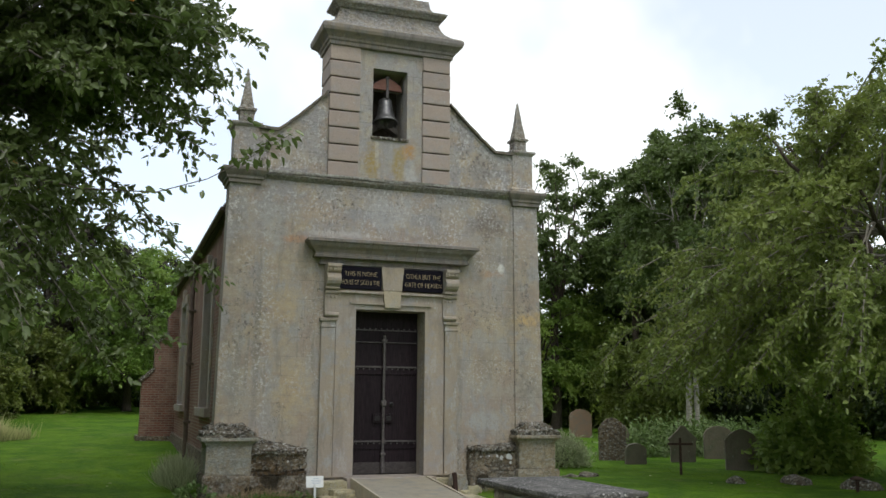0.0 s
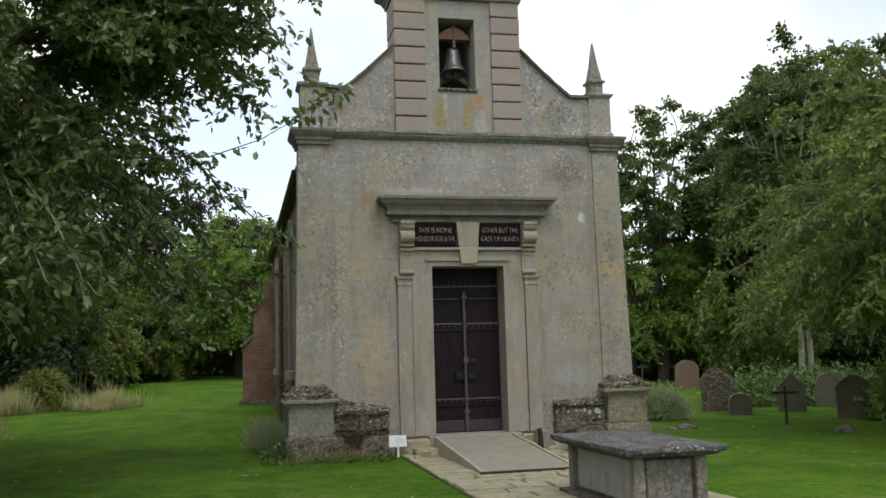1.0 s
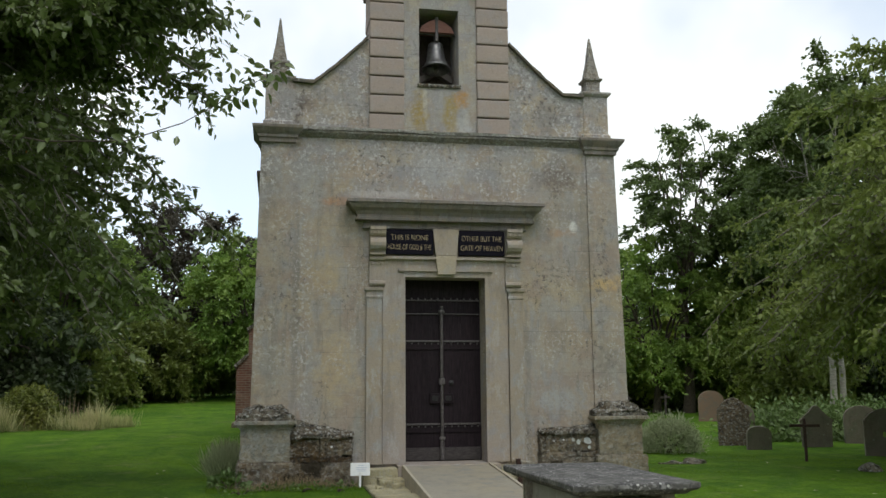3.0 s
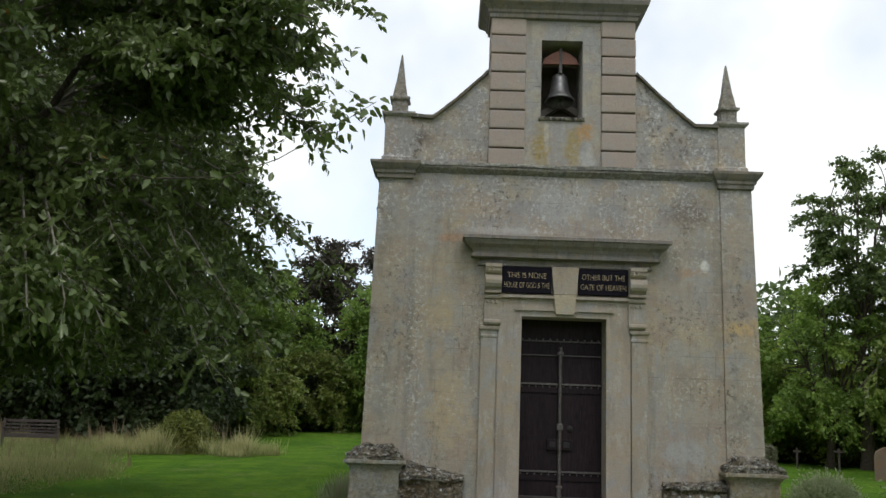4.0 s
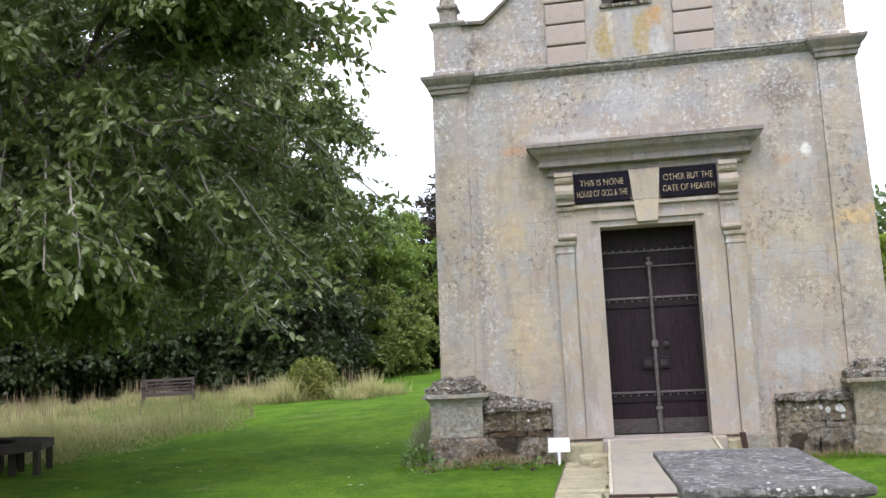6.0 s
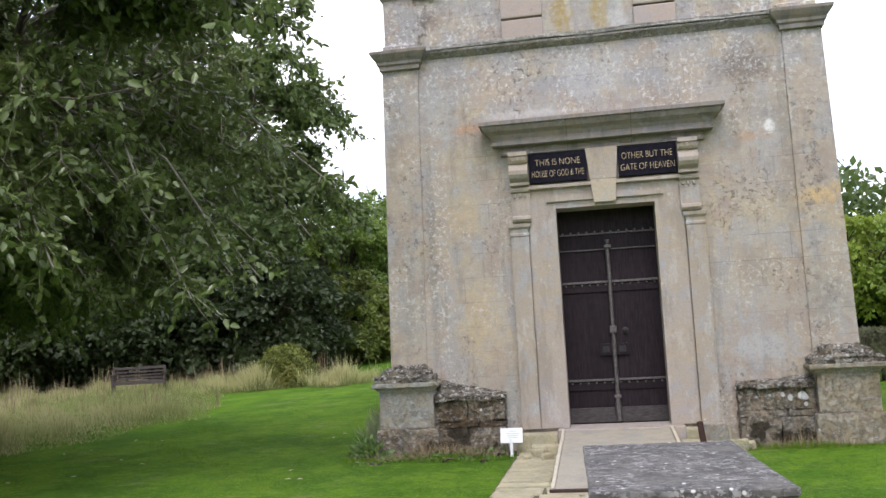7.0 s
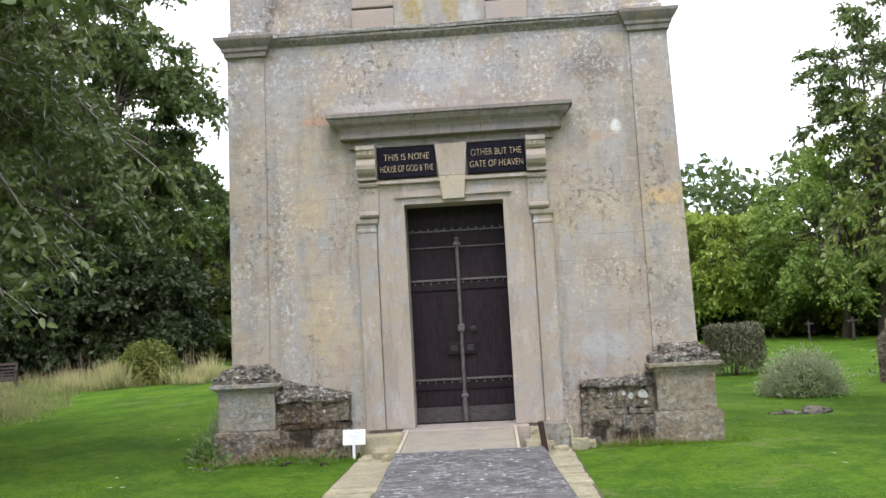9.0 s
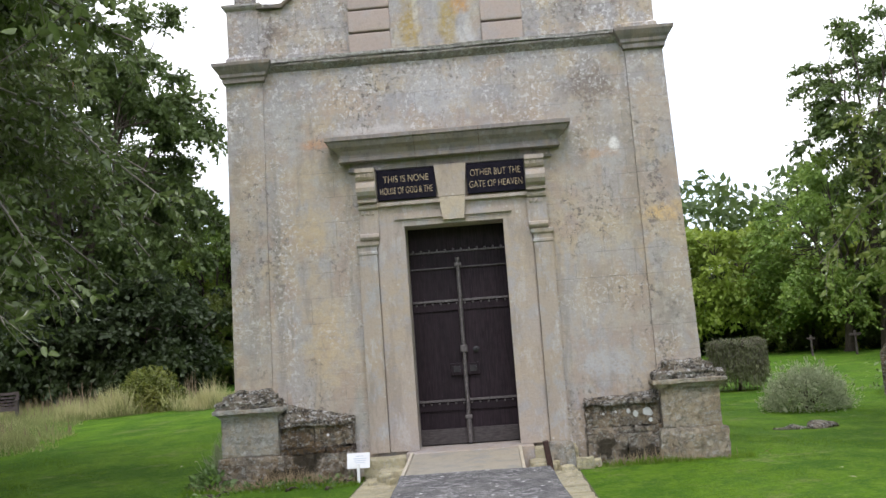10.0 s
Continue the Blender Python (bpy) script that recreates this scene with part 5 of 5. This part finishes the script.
# woodland trees: a few kinds, copied round the churchyard
WOODS = "trees of the wood round the churchyard"
kinds = [
    tree("woodland_tree", (-15.6, 21.7), "tall dark green woodland tree", (0, 0, 8.6, 5.7, 5.7, 8.0), OAK, 21, branches=250, inner=0.5, flat=0.75, twigs=34, leaves=9, leaf=0.27, spread=0.85, trunk_r=0.4, group=WOODS, wide=0.62),
    tree("woodland_tree", (15.35, 12.9), "tall round-crowned tree with pale twin trunks", (0.95, 0.0, 8.3, 3.5, 3.5, 4.3), OAK, 22, branches=170, hollow=0.1, inner=0.55, flat=0.35, twigs=32, leaves=9, leaf=0.20, spread=0.8, trunk_r=0.115, group=WOODS, wide=0.6, bark=PALE_BARK),
    tree("woodland_tree", (19.5, 30), "yellow-green tree at the wood's edge", (0, 0, 2.8, 3.3, 3.3, 2.5), LIME, 23, inner=0.5, flat=0.35, branches=150, twigs=24, leaves=9, leaf=0.22, spread=0.7, trunk_r=0.2, group=WOODS, wide=0.6),
    tree("woodland_tree", (-8.8, 41), "dark purple copper-leaved tree", (0, 0, 5.8, 4.8, 4.8, 5.8), COPPER, 24, branches=200, twigs=26, leaves=9, leaf=0.24, spread=0.8, trunk_r=0.35, group=WOODS, wide=0.62),
    tree("woodland_shrub", (-8.8, 31), "rounded green shrub at the wood's edge", (0, 0, 1.9, 3.0, 2.6, 2.2), SHRUB, 25, branches=150, twigs=24, leaves=9, leaf=0.19, spread=0.55, trunk_r=0.12, group=WOODS, category="shrub", wide=0.6),
    tree("woodland_shrub", (12, 31), "low undergrowth shrub with the wood's shade put into its leaf colour", (0, 0, 1.9, 3.4, 3.0, 2.3), SHADED_UNDER, 26, branches=150, twigs=24, leaves=9, leaf=0.22, spread=0.6, trunk_r=0.12, group=WOODS, category="shrub", wide=0.62),
    tree("woodland_tree", (14.6, 25.2), "broad fresh green tree behind the headstones", (0, 0, 3.9, 3.7, 3.6, 3.7), FRESH, 28, inner=0.45, flat=0.5, branches=210, twigs=26, leaves=9, leaf=0.19, spread=0.65, trunk_r=0.22, group=WOODS, wide=0.6),
]
tree("woodland_tree", (15.6, 24), "tall open-crowned tree behind the churchyard", (0.6, 0, 9.4, 3.0, 3.0, 4.0), OAK, 27, branches=110, hollow=0.25, inner=0.6, flat=0.35, twigs=24, leaves=9, leaf=0.22, spread=0.75, trunk_r=0.24, group=WOODS, wide=0.6)
tree("woodland_tree", (19.2, 22.4), "tall thin-crowned tree behind the churchyard", (0.0, 0, 8.9, 2.6, 2.6, 4.0), OAK, 29, branches=100, hollow=0.25, inner=0.6, flat=0.35, twigs=24, leaves=9, leaf=0.22, spread=0.75, trunk_r=0.22, group=WOODS, wide=0.6)
tubes("trunk", [([(0.40 + 0.08 * math.sin(z), 0.1, z) for z in np.linspace(-0.1, 5.6, 7)], np.linspace(0.105, 0.08, 7))], PALE_BARK, kinds[1], 10)
PLACES = {
    0: [(-22, 24), (-27, 16), (-19, 31), (-31, 8), (32, 24), (37, 13), (23.5, 22), (33, 38), (-26, 36), (37, 2), (-36, 0)],
    1: [(27, 31), (-33, 24)],
    2: [(11.2, 29.8), (14.3, 28.2), (8, 34), (24, 24), (28, 17), (-13, 33)],
    3: [(-4.0, 48)],
    6: [(-13.2, 31.5), (-12.3, 36), (-18, 27), (-4.0, 33), (20.5, 24.5)],
    4: [(-10.6, 25.5), (-12.8, 22.6), (-17, 23.5), (-21, 20), (-25, 17.5), (-6, 38), (17.5, 26), (21.5, 21.5), (25, 15.5), (-29, 12), (29, 10), (13.5, 29), (17.6, 18.6)],
    # kind 5: leaves coloured near black to paint shade beneath the trees
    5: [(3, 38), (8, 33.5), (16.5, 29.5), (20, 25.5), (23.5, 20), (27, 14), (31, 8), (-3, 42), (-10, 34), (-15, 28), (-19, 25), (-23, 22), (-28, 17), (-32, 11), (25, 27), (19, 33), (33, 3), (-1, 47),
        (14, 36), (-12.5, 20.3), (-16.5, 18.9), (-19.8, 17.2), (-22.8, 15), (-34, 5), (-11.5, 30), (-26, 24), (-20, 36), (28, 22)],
}
wr = random.Random(5)
for k, spots in PLACES.items():
    src = kinds[k]
    for x, y in spots:
        s = wr.uniform(0.85, 1.15)
        src.scale = (s, s, s * wr.uniform(0.92, 1.08))
        copy_thing(src, pose(x, y, gz(x, y), 0, 0, wr.uniform(0, 360)))
    src.scale = (1, 1, 1)


def far_wood():
    """Deep wood beyond the first trees, all round."""
    rng = np.random.default_rng(77)
    n = 150000
    a = rng.uniform(0, 2 * math.pi, n)
    r = 54 + 16 * rng.random(n)
    top = 10.8 + 2.2 * np.sin(a * 7) + 1.6 * np.sin(a * 17 + 1) + 1.2 * np.sin(a * 41 + 2)
    z = top * rng.random(n) ** 1.15
    base = np.stack([r * np.sin(a), 4 + r * np.cos(a), z - 0.1], -1)
    way = rng.normal(0, 1, (n, 3)) + [0, 0, -0.3]
    up = rng.normal(0, 0.6, (n, 3)) + [0, 0, 1]
    L = rng.uniform(0.5, 1.1, n)
    tagged(new("far_wood", leaf_mesh("far_wood", base, way, up, L, L * 0.6, OAK, False)), "dense green wood all round the churchyard", "wood", kind="stuff")


far_wood()


def shrub(name, x, y, label, rad, mat, seed, n=9000, leaf=0.06, sink=0.0, category="shrub", wide=0.5, down=0.3, loose=0.0):
    """A rounded bush: stems and many leaves with an uneven outline."""
    rng = np.random.default_rng(seed)
    e = thing(name, (x, y, gz(x, y) - sink), label, category)
    stems = []
    for i in range(14 if n > 200 else 3):
        a, q = rng.uniform(0, 2 * math.pi), rng.uniform(0.3, 0.85)
        tip = np.array([math.cos(a) * rad[0] * q, math.sin(a) * rad[1] * q, rad[2] * rng.uniform(0.5, 0.95)])
        stems.append(([np.array([0, 0, -0.05]) + tip * t * [1, 1, 1] + np.array([0, 0, 0.2 * t * (1 - t)]) for t in np.linspace(0, 1, 5)], np.linspace(0.018, 0.005, 5)))
    tubes("stems", stems, BARK, e, 4)
    u = rng.normal(0, 1, (n, 3))
    u /= np.linalg.norm(u, axis=1)[:, None]
    u[:, 2] = np.abs(u[:, 2])
    ph = np.arctan2(u[:, 1], u[:, 0])
    bumpy = 1 + 0.10 * np.sin(5 * ph + seed) * (1 - u[:, 2]) + 0.08 * np.sin(9 * ph + 4 * u[:, 2] * 3) + 0.05 * np.sin(23 * u[:, 0] + 19 * u[:, 2])
    r = (0.72 + 0.30 * rng.random(n) ** 0.6) * bumpy * (1 + loose * (rng.random(n) - 0.5) + loose * 0.4 * np.sin(13 * ph + 9 * u[:, 2]))
    base = u * r[:, None] * np.array(rad) + [0, 0, 0.02]
    way = u * 0.6 + rng.normal(0, 0.55, (n, 3)) + [0, 0, -down]
    up = u + rng.normal(0, 0.4, (n, 3)) + [0, 0, 0.6]
    L = leaf * rng.uniform(0.6, 1.2, n)
    new("foliage", leaf_mesh("foliage", base, way, up, L, L * wide, mat, False)).parent = e
    return e


shrub("round_bush", -9.75, 14.3, "rounded yellow-green clipped bush in long grass", (0.94, 0.88, 1.20), BOXLEAF, 31, 8500, 0.11, sink=0.04)


def weeping_bush(x, y):
    """Strands that rise from the crown, turn over and hang to the lawn."""
    rng = np.random.default_rng(32)
    e = thing("weeping_bush", (x, y, gz(x, y)), "olive green weeping bush with strands hanging to the lawn", "shrub")
    tubes("trunk", [([(0.02 * math.sin(z * 4), 0.0, z) for z in np.linspace(-0.05, 1.05, 5)], np.linspace(0.05, 0.03, 5))], BARK, e, 8)
    strands, base, way = [], [], []
    for i in range(420):
        a, out, top = rng.uniform(0, 2 * math.pi), 0.66 * math.sqrt(rng.uniform(0.25, 1.05)), rng.uniform(1.05, 1.22)
        low = rng.uniform(0.04, 0.5)
        pts = []
        for t in np.linspace(0, 1, 9):
            r = out * math.sin(min(t * 2.6, 1.0) * math.pi / 2) + 0.05 * t
            z = 1.0 + (top - 1.0) * math.sin(min(t * 4, 1.0) * math.pi / 2) if t < 0.3 else top - (top - low) * ((t - 0.3) / 0.7) ** 1.15
            pts.append(np.array([r * math.cos(a), r * math.sin(a), z]) + rng.normal(0, 0.012, 3))
        pts = np.array(pts)
        strands.append((list(pts), np.linspace(0.006, 0.003, 9)))
        t = rng.uniform(0.8, 7.99, 30)
        k = t.astype(int)
        base.append(pts[k] + (pts[k + 1] - pts[k]) * (t - k)[:, None])
        way.append((pts[k + 1] - pts[k]) / np.linalg.norm(pts[k + 1] - pts[k], axis=1)[:, None] + rng.normal(0, 0.4, (30, 3)))
    tubes("hanging_twig", strands, TWIG, e, 3)
    base, way = np.concatenate(base), np.concatenate(way)
    L = rng.uniform(0.05, 0.10, len(base))
    up = base * [1, 1, 0] + rng.normal(0, 0.3, base.shape) + [0, 0, 0.3]
    new("foliage", leaf_mesh("foliage", base, way, up, L, L * 0.34, OLIVE, False)).parent = e


weeping_bush(6.15, 10.1)
shrub("lavender_bush", 5.95, 4.9, "soft grey-green flowering bush on the lawn", (0.70, 0.62, 0.70), GREYLEAF, 33, 6500, 0.085, wide=0.34, down=-0.3, loose=0.3)
shrub("laurel_bush", 11.1, 2.0, "green leafy shrub under the orchard tree", (1.3, 1.1, 1.45), FRESH, 34, 5200, 0.2, loose=0.35)
shrub("ivy_mound", 11.2, 7.6, "ivy and brambles behind the headstones", (2.3, 0.8, 0.85), WEED, 35, 5000, 0.15, loose=0.5)
shrub("ivy_mound", 13.6, 8.4, "ivy and brambles behind the headstones", (2.2, 0.8, 0.8), WEED, 36, 5000, 0.15, loose=0.5)
shrub("wall_shrub", -3.45, 1.9, "grey-green lavender growing along the brick wall", (0.30, 1.0, 0.34), GREYLEAF, 37, 2600, 0.26, wide=0.05, down=-1.6, loose=0.6)
shrub("nettle_clump", -3.3, -0.25, "leafy green weeds at the foot of the pedestal", (0.30, 0.26, 0.22), WEED, 38, 190, 0.11, down=0.0)
shrub("nettle_clump", -2.55, -0.55, "low leafy weeds at the foot of the pedestal", (0.36, 0.12, 0.08), WEED, 39, 60, 0.065, down=0.0)
shrub("nettle_clump", -1.95, -0.45, "low leafy weeds along the stone plinth", (0.3, 0.1, 0.08), WEED, 40, 50, 0.065, down=0.0)

shrub("nettle_clump", -2.25, -0.75, "low leafy weeds in the grass by the plinth", (0.28, 0.17, 0.10), WEED, 50, 50, 0.06, down=0.0)
shrub("nettle_clump", -1.75, -0.85, "low leafy weeds in the grass by the plinth", (0.22, 0.13, 0.10), WEED, 51, 36, 0.06, down=0.0)
shrub("nettle_clump", -3.1, -0.85, "low leafy weeds in the grass by the plinth", (0.3, 0.18, 0.10), WEED, 52, 60, 0.06, down=0.0)
shrub("nettle_clump", -1.6, -0.4, "low leafy weeds in the grass by the plinth", (0.2, 0.12, 0.10), WEED, 53, 30, 0.06, down=0.0)
# ---- grass ----
def blades(name, pts, height, width, mat, label, category, seed, lean=0.35, fade=None):
    rng = np.random.default_rng(seed)
    n = len(pts)
    base = np.column_stack([pts, ground_height(pts[:, 0], pts[:, 1]) - 0.008])
    way = rng.normal(0, lean, (n, 3)) + [0, 0, 1]
    up = rng.normal(0, 1, (n, 3))
    patch = 0.72 + 0.42 * np.sin(pts[:, 0] * 1.7 + 0.8 * np.sin(pts[:, 1] * 1.3)) * np.sin(pts[:, 1] * 1.1 + 0.6) + 0.28 * np.sin(pts[:, 0] * 4.1 + pts[:, 1] * 3.3)
    patch = np.clip(patch, 0.3, 1.4)
    L = height * rng.uniform(0.45, 1.25, n) * patch
    if fade is not None:
        L = L * fade
    tagged(new(name, leaf_mesh(name, base, way, up, L, np.full(n, width), mat, False)), label, category, kind="stuff")


def edge_x(y):
    return np.interp(y, [0.3, 3.5, 6.2, 7.5, 9.5, 12.2, 13.2, 14.2, 16, 22], [-10.1, -9.5, -8.8, -8.9, -10.0, -11.0, -9.6, -8.0, -7.8, -11])


gr = np.random.default_rng(12)
m = np.column_stack([gr.uniform(-34, -7.5, 150000), gr.uniform(0.2, 21, 150000)])
m = m[m[:, 0] < edge_x(m[:, 1]) + 0.25 * np.sin(m[:, 1] * 2.3)]
m = m[np.hypot(m[:, 0] - TL[0], m[:, 1] - TL[1]) > 1.5]
fade = np.clip((edge_x(m[:, 1]) + 0.4 - m[:, 0]) / 2.2, 0.25, 1.0)
m = m[gr.random(len(m)) < 0.25 + 0.75 * fade]
fade = np.clip((edge_x(m[:, 1]) + 0.4 - m[:, 0]) / 2.2, 0.25, 1.0)
by_seat = np.hypot(m[:, 0] + 12.9, m[:, 1] - 11.2) < 3.0
fade = np.where(by_seat, fade * 0.5, fade)
blades("long_grass", m, 0.37, 0.019, STRAW, "tall dry straw-coloured meadow grass", "grass", 13, fade=fade)
m2 = m[gr.random(len(m)) < np.where(fade < 0.8, 0.9, 0.3)]
blades("green_long_grass", m2, 0.30, 0.018, MEADOW, "green blades among the dry meadow grass", "grass", 14)
tall = m[~by_seat & (m[:, 1] > 8) & (gr.random(len(m)) < 0.07)]
blades("seed_stalks", tall, 0.74, 0.028, STALK, "tall seed stalks over the meadow grass", "grass", 15, 0.12)

tufts = []
for cx, cy, r, n in ((-10.6, 13.4, 0.75, 2600), (-8.1, 13.6, 0.60, 2200), (-11.3, 13.0, 0.6, 1800), (-7.4, 14.6, 0.5, 1200)):
    tufts.append(np.column_stack([gr.normal(cx, r * 0.5, n), gr.normal(cy, r * 0.4, n)]))
tufts = np.concatenate(tufts)
blades("dry_tufts", tufts[::2], 0.8, 0.016, STRAW, "tall tufts of pale dry grass beside the bush", "grass", 21, 0.28)
blades("green_tufts", tufts[1::2], 0.46, 0.018, MEADOW, "green grass tufts beside the bush", "grass", 22, 0.35)

q = np.column_stack([gr.uniform(-10, 10, 300000), -9.5 + 18 * gr.random(300000) ** 1.05])
q = q[~((np.abs(q[:, 0]) < 1.34) & (q[:, 1] < -0.2)) & ~((np.abs(q[:, 0]) < 3.1) & (q[:, 1] > -0.3))]
blades("lawn_grass", q, 0.026, 0.006, BLADE, "short mown grass blades of the lawn", "grass", 16, 0.6)
wq = np.concatenate([np.column_stack([gr.uniform(-3.6, -1.35, 2600), gr.uniform(-0.75, -0.25, 2600)]), np.column_stack([gr.uniform(1.45, 3.5, 1500), gr.uniform(-0.55, -0.25, 1500)])])
dry = np.concatenate([np.column_stack([gr.normal(-2.75, 0.28, 500), gr.uniform(-0.55, -0.34, 500)]), np.column_stack([gr.normal(-1.95, 0.3, 700), gr.uniform(-0.45, -0.22, 700)]), np.column_stack([gr.normal(2.2, 0.5, 260), gr.uniform(-0.5, -0.3, 260)])])
blades("dead_stalks", dry, 0.24, 0.007, STALK, "dead brown grass stalks along the plinth", "grass", 23, 0.45)
blades("verge_grass", wq, 0.11, 0.008, BLADE, "uncut grass along the foot of the wall", "grass", 17, 0.4)

litter = np.column_stack([gr.uniform(-9, 8, 70), gr.uniform(-8, 5, 70)])
litter = litter[(np.abs(litter[:, 0]) > 1.5) | (litter[:, 1] < -2)]
b = np.column_stack([litter, np.full(len(litter), 0.02)])
tagged(new("fallen_leaves", leaf_mesh("fallen_leaves", b, gr.normal(0, 1, (len(b), 3)) * [1, 1, 0.1], np.tile([0.1, 0, 1.0], (len(b), 1)), np.full(len(b), 0.09), np.full(len(b), 0.05), DEAD_LEAF, False)),
       "scattered pale fallen leaves on the lawn", "leaf litter", kind="stuff")


# ---- stone-flagged path ----
def path():
    p = new("path", None)
    tagged(p, "path of buff irregular stone flags", "path", kind="structure")
    bed = part("path_bed", box(-1.33, 1.33, -8.6, -0.30, -0.06, 0.004), SOIL, p)
    r = random.Random(3)
    y = -0.32
    while y > -8.5:
        h = r.uniform(0.26, 0.46)
        x = -1.32
        while x < 1.30:
            w = r.uniform(0.34, 0.7)
            if 1.32 - (x + w) < 0.3:
                w = 1.32 - x
            bm = bmesh.new()
            top = 0.016 + r.uniform(0, 0.014)
            cs = [(x + 0.02, y - h + 0.02), (x + w * 0.5, y - h + 0.02), (x + w - 0.02, y - h + 0.02), (x + w - 0.02, y - 0.02), (x + w * 0.45, y - 0.02), (x + 0.02, y - 0.02)]
            cs = [(cx + r.uniform(-0.02, 0.02), cy + r.uniform(-0.035, 0.035)) for cx, cy in cs]
            mx, my = sum(c[0] for c in cs) / 6, sum(c[1] for c in cs) / 6
            rings = [[bm.verts.new((mx + (cx - mx) * q, my + (cy - my) * q, z)) for cx, cy in cs] for q, z in ((1.0, -0.03), (1.0, top - 0.008), (0.97, top))]
            for ra, rb in zip(rings, rings[1:]):
                for k in range(6):
                    bm.faces.new((ra[k], ra[(k + 1) % 6], rb[(k + 1) % 6], rb[k]))
            bm.faces.new(rings[-1])
            part("flag", bm, FLAG, p)
            x += w
        y -= h


path()
